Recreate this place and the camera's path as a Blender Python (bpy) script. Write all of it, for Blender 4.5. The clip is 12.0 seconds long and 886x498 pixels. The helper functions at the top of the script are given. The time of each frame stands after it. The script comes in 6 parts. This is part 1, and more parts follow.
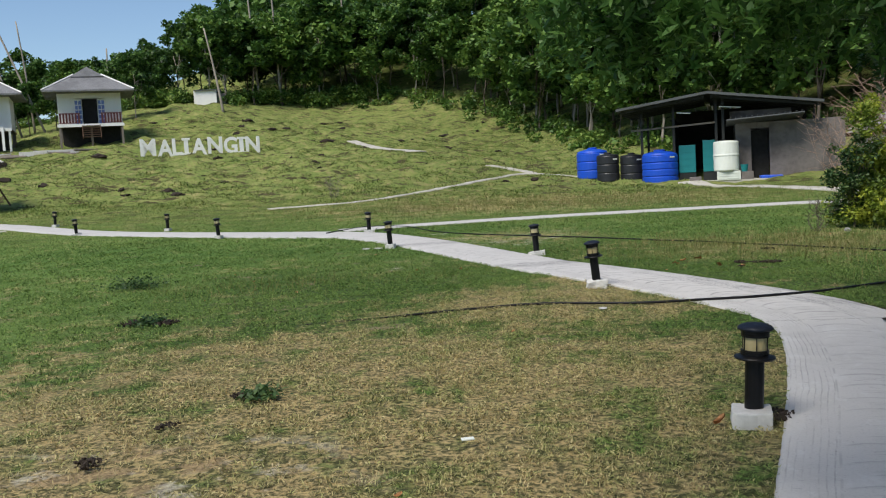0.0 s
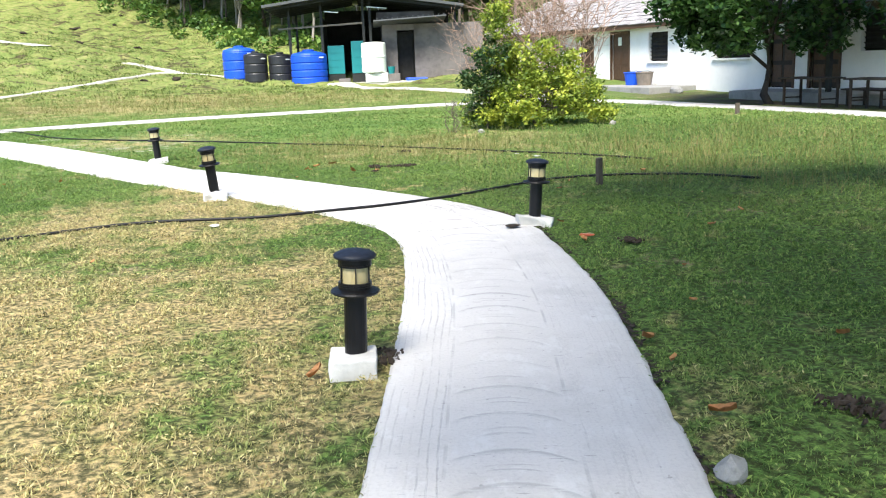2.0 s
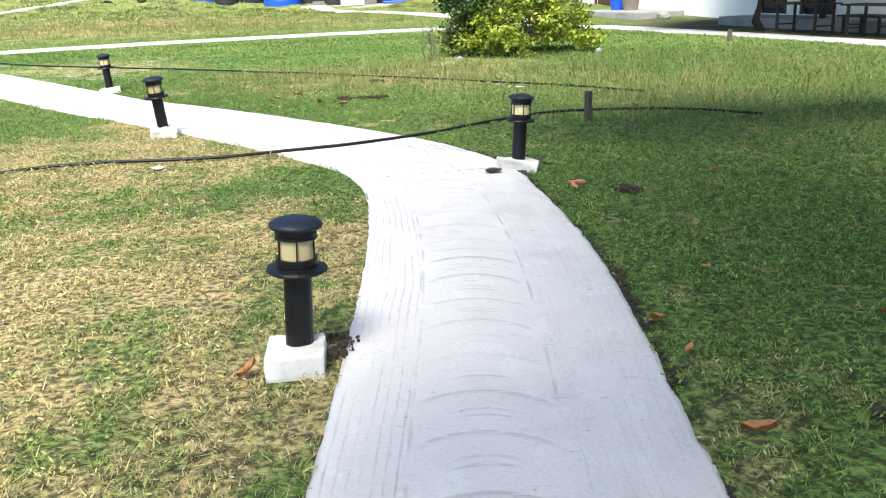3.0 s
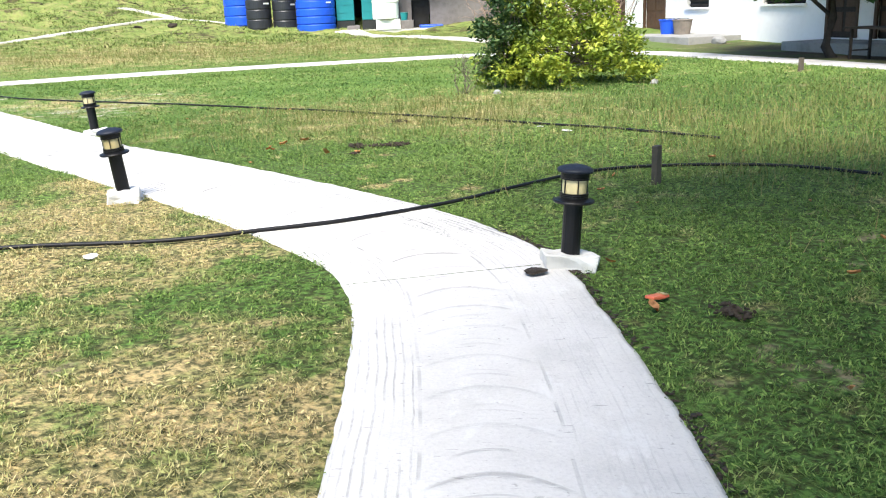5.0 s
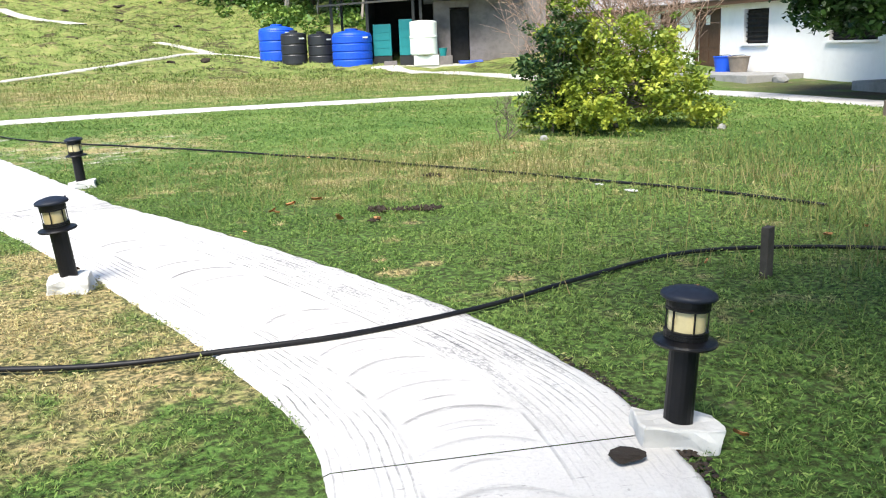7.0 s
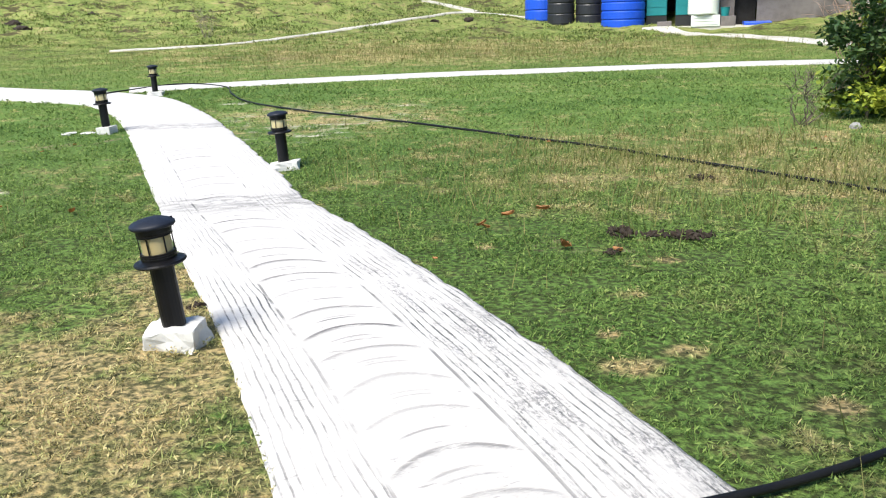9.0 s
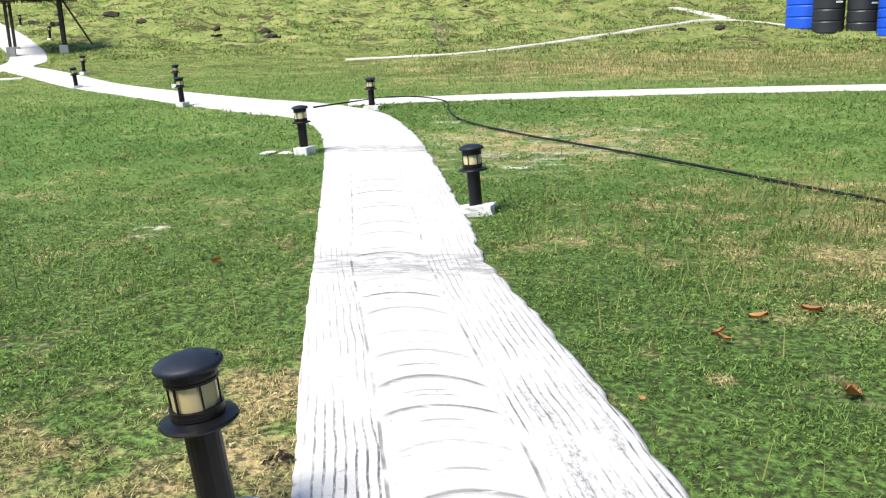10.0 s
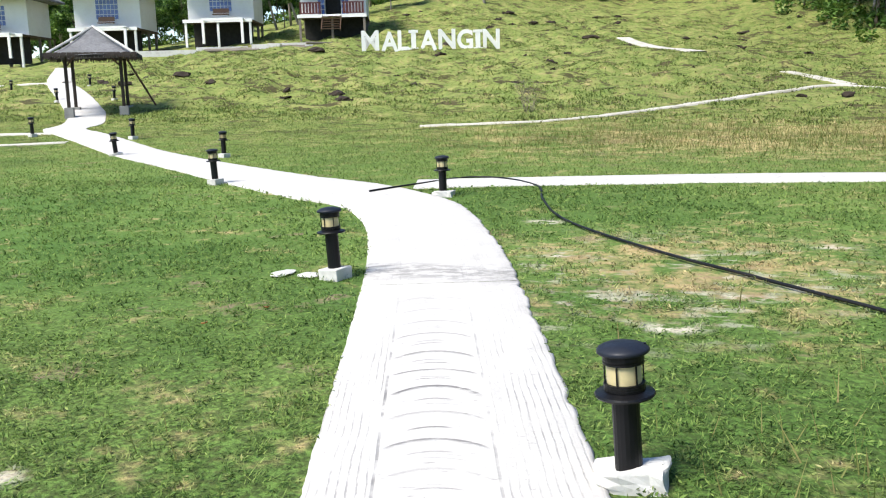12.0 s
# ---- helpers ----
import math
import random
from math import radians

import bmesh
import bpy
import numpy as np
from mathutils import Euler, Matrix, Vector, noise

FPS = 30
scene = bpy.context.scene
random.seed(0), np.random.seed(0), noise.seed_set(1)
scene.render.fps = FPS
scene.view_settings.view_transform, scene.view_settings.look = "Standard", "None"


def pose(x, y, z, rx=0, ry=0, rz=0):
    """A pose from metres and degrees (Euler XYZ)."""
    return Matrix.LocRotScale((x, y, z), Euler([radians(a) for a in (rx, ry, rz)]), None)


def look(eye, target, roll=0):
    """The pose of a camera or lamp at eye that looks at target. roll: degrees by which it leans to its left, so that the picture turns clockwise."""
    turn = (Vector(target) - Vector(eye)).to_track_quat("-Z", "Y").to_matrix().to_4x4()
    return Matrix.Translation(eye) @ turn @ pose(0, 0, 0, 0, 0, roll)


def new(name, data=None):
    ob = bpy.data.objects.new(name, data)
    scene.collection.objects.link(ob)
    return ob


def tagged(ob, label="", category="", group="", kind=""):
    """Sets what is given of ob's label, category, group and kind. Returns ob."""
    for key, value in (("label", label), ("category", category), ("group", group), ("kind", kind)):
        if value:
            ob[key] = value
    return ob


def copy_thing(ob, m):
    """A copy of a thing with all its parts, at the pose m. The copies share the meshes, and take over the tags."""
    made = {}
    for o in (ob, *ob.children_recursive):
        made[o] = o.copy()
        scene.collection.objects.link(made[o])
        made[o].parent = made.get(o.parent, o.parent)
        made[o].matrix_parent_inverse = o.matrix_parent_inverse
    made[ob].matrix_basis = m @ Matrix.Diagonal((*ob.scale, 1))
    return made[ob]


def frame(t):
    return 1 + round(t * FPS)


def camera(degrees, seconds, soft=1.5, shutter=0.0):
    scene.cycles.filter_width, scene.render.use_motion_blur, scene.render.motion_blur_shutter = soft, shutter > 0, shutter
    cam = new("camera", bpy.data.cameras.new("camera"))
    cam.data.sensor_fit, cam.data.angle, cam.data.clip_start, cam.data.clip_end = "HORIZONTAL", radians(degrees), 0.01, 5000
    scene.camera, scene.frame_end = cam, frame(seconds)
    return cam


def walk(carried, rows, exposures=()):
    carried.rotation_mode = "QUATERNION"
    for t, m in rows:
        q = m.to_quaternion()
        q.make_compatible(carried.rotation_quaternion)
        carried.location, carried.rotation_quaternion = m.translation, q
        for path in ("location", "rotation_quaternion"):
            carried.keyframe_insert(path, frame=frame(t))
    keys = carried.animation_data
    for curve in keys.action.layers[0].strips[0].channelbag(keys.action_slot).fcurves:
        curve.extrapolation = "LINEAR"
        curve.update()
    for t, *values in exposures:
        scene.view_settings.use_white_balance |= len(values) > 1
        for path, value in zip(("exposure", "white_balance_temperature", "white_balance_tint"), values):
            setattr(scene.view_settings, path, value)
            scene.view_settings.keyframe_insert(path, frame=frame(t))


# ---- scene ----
cam = camera(52.6, 12.0, 1.15)
METRES, EYE, TILT, LEAN, TURN = 14.2, 1.5, 0.0, 0.0, 0.0
ROWS = [
    (0.0, 0.0, 0.0, 0.0, -0.26, -4.67, 3.22),
    (0.5, 0.015, 0.0174, -0.0013, -8.43, -6.25, 3.07),
    (1.0, 0.0263, 0.0336, -0.0039, -15.97, -7.63, 2.74),
    (1.5, 0.0343, 0.0584, -0.0045, -19.76, -8.95, 2.58),
    (2.0, 0.05, 0.0842, -0.0076, -21.67, -11.85, 2.24),
    (2.5, 0.0642, 0.1103, -0.0105, -23.11, -14.68, 1.9),
    (3.0, 0.0773, 0.1414, -0.0098, -22.93, -16.52, 1.88),
    (5.0, 0.1405, 0.2731, -0.0072, -20.37, -15.11, 2.15),
    (5.5, 0.1512, 0.3044, -0.0063, -19.88, -14.24, 2.36),
    (6.0, 0.1646, 0.3374, -0.0066, -19.11, -13.38, 2.14),
    (6.5, 0.1747, 0.3649, -0.0067, -18.92, -12.8, 2.1),
    (8.5, 0.2192, 0.5048, -0.0076, -7.06, -14.37, 2.01),
    (9.0, 0.2288, 0.5435, -0.0064, -1.02, -14.83, 1.87),
    (9.5, 0.2369, 0.6044, -0.0037, 7.34, -14.56, 1.8),
    (10.0, 0.235, 0.6693, -0.0029, 14.1, -13.93, 1.96),
    (10.5, 0.2217, 0.7369, -0.0028, 17.8, -13.66, 1.69),
    (11.0, 0.2003, 0.8048, -0.0026, 19.32, -13.44, 1.26),
    (11.5, 0.1791, 0.8671, -0.002, 19.55, -12.89, 1.19),
    (12.0, 0.1552, 0.936, -0.0002, 19.25, -9.96, 1.46),
]
walk(cam, [(t, pose(0, 0, EYE, TILT, LEAN, TURN) @ pose(METRES * x, METRES * y, METRES * z, 90 + pitch, roll, yaw)) for t, x, y, z, yaw, pitch, roll in ROWS],
     [(0.0, 0.04), (0.5, 0.28), (1.0, 1.3), (1.5, 1.38), (2.5, 1.47), (5.0, 1.44), (6.5, 1.36), (8.5, 0.95), (9.5, 0.93), (10.5, 1.0), (11.5, 0.95), (12.0, 0.86)])

# ---- light ----
SUN_AZ, SUN_EL = radians(215.0), radians(54.0)   # azimuth clockwise from +y
world = bpy.data.worlds.new("sky")
scene.world = world
world.use_nodes = True
wn = world.node_tree
sky = wn.nodes.new("ShaderNodeTexSky")
sky.sky_type = "NISHITA"
sky.sun_disc = False
sky.sun_elevation, sky.sun_rotation = SUN_EL, SUN_AZ
sky.air_density, sky.dust_density, sky.ozone_density = 1.0, 0.2, 3.5
wn.links.new(sky.outputs[0], wn.nodes["Background"].inputs[0])
wn.nodes["Background"].inputs[1].default_value = 0.122
sun = new("sun", bpy.data.lights.new("sun", "SUN"))
sun.data.energy, sun.data.angle, sun.data.color = 4.2, radians(28.0), (1.0, 0.943, 0.845)
to_sun = Vector((math.sin(SUN_AZ) * math.cos(SUN_EL), math.cos(SUN_AZ) * math.cos(SUN_EL), math.sin(SUN_EL)))
sun.matrix_world = look(to_sun * 60, (0, 0, 0))

# ---- materials ----


class Nodes:
    """A short way to write node materials."""

    def __init__(self, name, rough=0.7, metal=0.0, spec=0.4):
        self.mat = bpy.data.materials.new(name)
        self.mat.use_nodes = True
        self.tree = self.mat.node_tree
        self.bsdf = self.tree.nodes["Principled BSDF"]
        self.bsdf.inputs["Roughness"].default_value = rough
        self.bsdf.inputs["Metallic"].default_value = metal
        self.bsdf.inputs["Specular IOR Level"].default_value = spec
        self.geo = self.tree.nodes.new("ShaderNodeNewGeometry")
        self.pos = self.geo.outputs["Position"]

    def add(self, kind, *links, **values):
        n = self.tree.nodes.new(kind)
        for key, value in values.items():
            setattr(n, key, value)
        for i, v in enumerate(links):
            self.put(n.inputs[i], v)
        return n

    def put(self, socket, v):
        if v is None:
            return
        if isinstance(v, bpy.types.NodeSocket):
            self.tree.links.new(v, socket)
        elif isinstance(v, tuple) and socket.type == "RGBA" and len(v) == 3:
            socket.default_value = (*v, 1)
        else:
            socket.default_value = v

    def math(self, op, a, b=0.0, c=None):
        n = self.add("ShaderNodeMath", a, b, operation=op)
        if c is not None:
            self.put(n.inputs[2], c)
        return n.outputs[0]

    def noise(self, scale, detail=3.0, vector=None, rough=0.6, distort=0.0):
        n = self.add("ShaderNodeTexNoise")
        self.put(n.inputs["Vector"], vector or self.pos)
        self.put(n.inputs["Scale"], scale)
        self.put(n.inputs["Detail"], detail)
        self.put(n.inputs["Roughness"], rough)
        self.put(n.inputs["Distortion"], distort)
        return n.outputs["Fac"]

    def span(self, v, a, b, lo=0.0, hi=1.0):
        n = self.add("ShaderNodeMapRange", v, a, b, lo, hi, interpolation_type="SMOOTHSTEP")
        return n.outputs[0]

    def mix(self, f, a, b, blend="MIX"):
        n = self.add("ShaderNodeMix", data_type="RGBA", blend_type=blend)
        self.put(n.inputs[0], f)
        self.put(n.inputs[6], a)
        self.put(n.inputs[7], b)
        return n.outputs[2]

    def scaled(self, v, s):
        return self.add("ShaderNodeVectorMath", v, s, operation="MULTIPLY").outputs[0]

    def bump(self, height, strength=0.3, distance=0.01):
        n = self.add("ShaderNodeBump")
        self.put(n.inputs["Strength"], strength)
        self.put(n.inputs["Distance"], distance)
        self.put(n.inputs["Height"], height)
        self.tree.links.new(n.outputs[0], self.bsdf.inputs["Normal"])

    def colour(self, v):
        self.put(self.bsdf.inputs["Base Color"], v)
        return self

    def thin(self, colour, share=0.3):
        """Lets light through a leaf."""
        t = self.add("ShaderNodeBsdfTranslucent")
        self.put(t.inputs[0], colour)
        m = self.add("ShaderNodeMixShader")
        self.put(m.inputs[0], share)
        self.tree.links.new(self.bsdf.outputs[0], m.inputs[1])
        self.tree.links.new(t.outputs[0], m.inputs[2])
        self.tree.links.new(m.outputs[0], self.tree.nodes["Material Output"].inputs[0])


def plain(name, colour, rough=0.6, metal=0.0, grain=14.0, wear=0.35, bump=0.15, dirt=None, spec=0.4):
    """Paint, wood, metal or plastic with a fine grain and broad stains."""
    n = Nodes(name, rough, metal, spec)
    tc = n.add("ShaderNodeTexCoord").outputs["Object"]
    rnd = n.add("ShaderNodeObjectInfo").outputs["Random"]
    fine = n.noise(grain, 5, tc)
    broad = n.noise(grain / 9, 3, n.add("ShaderNodeVectorMath", tc, n.add("ShaderNodeCombineXYZ", n.math("MULTIPLY", rnd, 31.0)).outputs[0]).outputs[0])
    dark = dirt or tuple(c * 0.5 for c in colour)
    c = n.mix(n.span(broad, 0.45, 0.75, 0, wear), colour, dark)
    c = n.mix(n.span(fine, 0.4, 0.8, 0, wear * 0.6), c, tuple(c0 * 0.65 for c0 in colour))
    n.colour(c)
    n.put(n.bsdf.inputs["Roughness"], n.span(fine, 0.2, 0.8, rough * 0.8, min(1, rough * 1.2)))
    n.bump(fine, bump, 0.01)
    return n.mat


def leaf_material(name, dark, mid, light, share=0.3, rough=0.5, spread=0.25, single=0.6):
    n = Nodes(name, rough, 0, 0.3)
    island = n.geo.outputs["Random Per Island"]
    patch = n.noise(spread, 2)
    v = n.math("ADD", n.math("MULTIPLY", island, single), n.math("MULTIPLY", n.span(patch, 0.3, 0.7), 1.0 - single))
    ramp = n.add("ShaderNodeValToRGB", v)
    e = ramp.color_ramp.elements
    e[0].position, e[0].color = 0.1, (*dark, 1)
    e[1].position, e[1].color = 0.9, (*light, 1)
    m = e.new(0.5)
    m.color = (*mid, 1)
    n.colour(ramp.outputs[0])
    n.thin(ramp.outputs[0], share)
    return n.mat


BARE = [(-0.86, 15.82, 0.17), (-0.92, 16.12, 0.2), (0.55, 21.35, 0.30), (1.71, 19.1, 0.28), (2.59, 20.41, 0.32), (2.15, 20.05, 0.34),
        (2.92, 22.3, 0.35), (3.1, 20.4, 0.28), (-0.1, 23.3, 0.3), (1.9, 20.7, 0.26)]  # sandy bare spots: x, y, size


def lawn_colour(n, blades):
    """Green turf with straw-dry patches and bare earth, by place."""
    def near(x, y, rx, ry):
        v = n.add("ShaderNodeVectorMath", n.pos, (x, y, 0.0), operation="SUBTRACT").outputs[0]
        v = n.scaled(v, (1 / rx, 1 / ry, 0.0))
        return n.span(n.add("ShaderNodeVectorMath", v, operation="LENGTH").outputs["Value"], 1.15, 0.25)
    big = n.noise(0.22, 4, rough=0.65)
    mid = n.noise(1.3, 4, rough=0.7)
    tuft = n.noise(5.0, 3, rough=0.65)
    fine = n.noise(26.0, 3)
    dry = n.math("MAXIMUM", near(-1.2, 5.6, 5.2, 6.0), near(1.3, 10.6, 2.6, 2.6))
    dry = n.math("MAXIMUM", dry, near(1.8, 7.0, 2.0, 1.9))
    dry = n.math("MAXIMUM", dry, n.math("MULTIPLY", near(1.9, 21.3, 2.6, 3.0), 0.5))
    dry = n.math("MAXIMUM", dry, n.math("MULTIPLY", near(3.5, 36.5, 12.0, 7.0), 0.62))
    dry = n.math("MAXIMUM", dry, n.math("MULTIPLY", near(6.0, 16.5, 4.5, 3.2), 0.55))
    for x, y, r in ((4.25, 12.24, 0.24), (4.10, 11.28, 0.30), (4.36, 11.42, 0.25), (4.78, 10.85, 0.22), (3.58, 13.32, 0.16), (4.05, 11.66, 0.15), (4.68, 12.92, 0.2), (1.6, 12.85, 0.75), (1.75, 12.3, 0.6)):
        dry = n.math("MAXIMUM", dry, n.math("MULTIPLY", near(x, y, r * 0.62, r * 0.5), 1.05))
    dry = n.math("ADD", n.math("MULTIPLY", dry, 0.50), n.math("MULTIPLY", n.math("SUBTRACT", mid, 0.5), 1.25))
    dry = n.math("ADD", dry, n.math("MULTIPLY", n.math("SUBTRACT", big, 0.5), 0.5))
    dry = n.math("ADD", dry, n.math("MULTIPLY", n.math("SUBTRACT", tuft, 0.5), 1.2))
    dry = n.span(dry, 0.06, 0.60)
    sep = n.add("ShaderNodeSeparateXYZ", n.pos).outputs
    hill = n.span(sep[1], 22.0, 44.0)
    green = n.mix(n.span(big, 0.35, 0.65), (0.085, 0.165, 0.036), (0.148, 0.235, 0.057))
    tone = n.mix(n.span(mid, 0.35, 0.65), (0.17, 0.23, 0.058), (0.265, 0.285, 0.09))
    tone = n.mix(n.span(tuft, 0.50, 0.60, 0.0, 0.6), tone, (0.085, 0.10, 0.03))
    green = n.mix(hill, green, tone)
    straw = n.mix(n.span(fine, 0.3, 0.7), (0.41, 0.305, 0.14), (0.66, 0.525, 0.275))
    c = n.mix(dry, green, straw)
    earth = n.math("MULTIPLY", near(19.6, 21.0, 2.6, 11.0), n.span(n.noise(0.9, 4), 0.35, 0.5, 0.4, 1.0))
    c = n.mix(earth, c, (0.12, 0.088, 0.062))
    if blades:
        r = n.geo.outputs["Random Per Island"]
        c = n.mix(n.span(r, 0.38, 0.0, 0.0, 0.75), c, (0.026, 0.052, 0.010))
        c = n.mix(n.span(r, 0.3, 0.9, 0.0, 0.7), c, (0.235, 0.33, 0.082))
        c = n.mix(n.span(n.noise(13.0, 3), 0.50, 0.62, 0.0, 0.55), c, (0.03, 0.06, 0.018))
        c = n.mix(n.math("MULTIPLY", n.span(r, 0.62, 0.95), n.span(dry, 0.0, 0.6, 0.05, 0.85)), c, (0.56, 0.46, 0.24))
    else:
        # ground darkened for soil and gap shade between blades, weaker farther off
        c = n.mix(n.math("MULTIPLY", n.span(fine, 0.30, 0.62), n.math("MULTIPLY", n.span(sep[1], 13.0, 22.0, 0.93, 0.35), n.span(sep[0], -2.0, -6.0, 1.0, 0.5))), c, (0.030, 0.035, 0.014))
        bare = n.math("MULTIPLY", n.span(n.noise(0.7, 5, rough=0.75), 0.60, 0.68, 0.0, 0.85), n.span(sep[1], 48.0, 30.0))
        c = n.mix(bare, c, (0.22, 0.175, 0.11))
        # dark hill spots painted for dug earth and for shadow under the hummocks
        c = n.mix(n.math("MULTIPLY", hill, n.span(n.noise(0.75, 6, n.scaled(n.pos, (0.7, 1.2, 1.0)), 0.8), 0.535, 0.575, 0.0, 0.85)), c, (0.05, 0.038, 0.022))
    sand = n.math("MAXIMUM", near(1.4, 20.6, 2.4, 2.6), near(-1.8, 4.85, 1.7, 0.9))
    sand = n.math("MULTIPLY", sand, n.span(n.noise(2.4, 5, n.scaled(n.pos, (0.8, 1.5, 1.0)), 0.7), 0.50, 0.60, 0.0, 0.55))
    for x, y, r in BARE:
        sand = n.math("MAXIMUM", sand, n.math("MULTIPLY", near(x, y, r * 1.0, r * 0.62), n.span(n.noise(6.0, 4, rough=0.7), 0.42, 0.54, 0.0, 0.85)))
    c = n.mix(sand, c, n.mix(n.span(mid, 0.42, 0.55), (0.56, 0.51, 0.42), (0.30, 0.21, 0.125)))
    return c, fine, mid


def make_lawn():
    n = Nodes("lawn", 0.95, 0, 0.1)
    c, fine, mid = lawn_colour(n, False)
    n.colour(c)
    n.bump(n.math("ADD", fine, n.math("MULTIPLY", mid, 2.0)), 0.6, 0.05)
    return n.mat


def make_blades():
    n = Nodes("grass_blade", 0.7, 0, 0.15)
    c, fine, mid = lawn_colour(n, True)
    n.colour(c)
    n.thin(c, 0.25)
    return n.mat


def make_path():
    """Pale cement with combed borders and a row of drawn arcs; dirt lies in the grooves."""
    n = Nodes("cement_path", 0.85, 0, 0.25)
    uv = n.add("ShaderNodeTexCoord").outputs["UV"]
    s = n.add("ShaderNodeSeparateXYZ", uv).outputs
    u, v = s[0], s[1]
    mid_u = n.math("ADD", u, 0.065)
    au = n.math("ABSOLUTE", mid_u)
    wob = n.math("MULTIPLY", n.math("SUBTRACT", n.noise(1.0, 3, n.scaled(uv, (2.5, 1.6, 1.0))), 0.5), 0.048)
    along = n.noise(1.0, 4, n.scaled(uv, (24.0, 2.4, 1.0)), 0.75)
    uu = n.math("ADD", u, wob)
    comb = n.span(n.math("PINGPONG", uu, 0.0195), 0.0062, 0.002)
    border = n.span(au, 0.255, 0.270)
    edge_line = n.span(n.math("ABSOLUTE", n.math("SUBTRACT", n.math("ADD", au, n.math("MULTIPLY", wob, 0.3)), 0.262)), 0.011, 0.003)
    comb = n.math("MULTIPLY", n.math("MULTIPLY", comb, border), n.span(along, 0.34, 0.50, 0.05, 1.0))
    comb = n.math("MULTIPLY", comb, n.span(n.noise(1.0, 3, n.scaled(uv, (5.0, 1.3, 1.0))), 0.38, 0.56, 0.1, 1.0))
    comb = n.math("MULTIPLY", comb, n.span(n.noise(1.0, 4, n.scaled(uv, (14.0, 7.0, 1.0)), 0.75), 0.42, 0.56, 0.38, 1.0))
    comb = n.math("MULTIPLY", comb, n.math("MULTIPLY", n.span(v, 18.5, 21.5, 1.0, 0.5), n.math("MAXIMUM", n.span(v, 14.6, 16.0, 0.3, 1.0), n.span(mid_u, 0.0, -0.1))))
    shift = n.math("MULTIPLY", n.math("SUBTRACT", n.noise(1.0, 1, n.scaled(uv, (0.0, 1.7, 0.0))), 0.5), 0.22)
    w = n.math("ADD", n.math("ADD", v, n.math("MULTIPLY", n.math("MULTIPLY", mid_u, mid_u), 2.1)), n.math("ADD", n.math("MULTIPLY", wob, 0.3), shift))
    ph = n.math("PINGPONG", w, 0.17)
    turn = n.math("FLOOR", n.math("DIVIDE", n.math("ADD", w, 0.17), 0.34))
    step = n.math("FRACT", n.math("DIVIDE", w, 0.34))
    chance = n.add("ShaderNodeTexWhiteNoise", noise_dimensions="1D")
    n.put(chance.inputs["W"], turn)
    strong = n.span(chance.outputs["Value"], 0.0, 0.8, 0.35, 1.0)
    inside = n.math("SUBTRACT", 1.0, n.span(au, 0.19, 0.265))
    arc = n.math("MAXIMUM", n.span(ph, 0.021, 0.004), n.math("MULTIPLY", n.span(step, 0.87, 0.985), n.span(n.noise(1.0, 4, n.scaled(uv, (9.0, 40.0, 1.0)), 0.7), 0.36, 0.58, 0.0, 0.8)))
    arc = n.math("MULTIPLY", n.math("MULTIPLY", arc, strong), inside)
    drift = n.math("MULTIPLY", n.math("SUBTRACT", chance.outputs["Value"], 0.5), 0.10)
    near_mid = n.math("SUBTRACT", 1.0, n.span(n.math("ABSOLUTE", n.math("ADD", mid_u, drift)), 0.06, 0.13))
    for place, weight in ((0.40, 0.8), (0.53, 0.6)):
        dash = n.span(n.math("ABSOLUTE", n.math("SUBTRACT", step, n.math("ADD", drift, place))), 0.036, 0.010)
        arc = n.math("MAXIMUM", arc, n.math("MULTIPLY", n.math("MULTIPLY", dash, near_mid), n.math("MULTIPLY", strong, weight)))
    arc = n.math("MULTIPLY", arc, n.span(n.noise(1.0, 4, n.scaled(uv, (5.0, 30.0, 1.0)), 0.7), 0.32, 0.50))
    worn = n.math("MULTIPLY", n.span(n.noise(0.5, 3, uv), 0.36, 0.58, 0.62, 1.0), n.math("MULTIPLY", n.span(v, 14.3, 16.2, 0.38, 1.0), n.span(v, 24.0, 26.5, 1.0, 0.25)))
    groove = n.math("MULTIPLY", n.math("MAXIMUM", n.math("MAXIMUM", comb, arc), n.math("MULTIPLY", edge_line, n.span(n.noise(1.0, 3, n.scaled(uv, (3.0, 2.6, 1.0))), 0.42, 0.6, 0.0, 0.8))), worn)
    grain = n.noise(60, 4, uv)
    stain = n.noise(1.6, 5, uv, 0.7)
    c = n.mix(n.span(stain, 0.45, 0.72, 0.0, 0.45), (0.515, 0.495, 0.47), (0.36, 0.345, 0.325))
    used = n.math("MULTIPLY", n.span(v, 14.8, 16.0, 0.15, 1.0), n.span(v, 18.6, 20.5, 1.0, 0.2))
    smear = n.math("MULTIPLY", n.span(n.noise(1.0, 5, n.scaled(uv, (10.0, 1.3, 1.0)), 0.75), 0.46, 0.60), n.span(mid_u, 0.24, 0.32))
    smear = n.math("MULTIPLY", smear, n.span(n.noise(1.0, 5, n.scaled(uv, (75.0, 26.0, 1.0)), 0.8), 0.44, 0.56))
    c = n.mix(n.math("MULTIPLY", n.math("MULTIPLY", smear, used), 0.85), c, (0.13, 0.13, 0.135))
    c = n.mix(n.span(grain, 0.45, 0.75, 0.0, 0.35), c, (0.33, 0.32, 0.315))
    fleck = n.math("MULTIPLY", n.span(n.noise(24, 2, uv), 0.68, 0.74), 0.5)
    c = n.mix(fleck, c, (0.2, 0.19, 0.18))
    scuff = n.span(n.noise(1.0, 3, n.scaled(uv, (7.0, 38.0, 1.0)), 0.6), 0.665, 0.70, 0.0, 0.55)
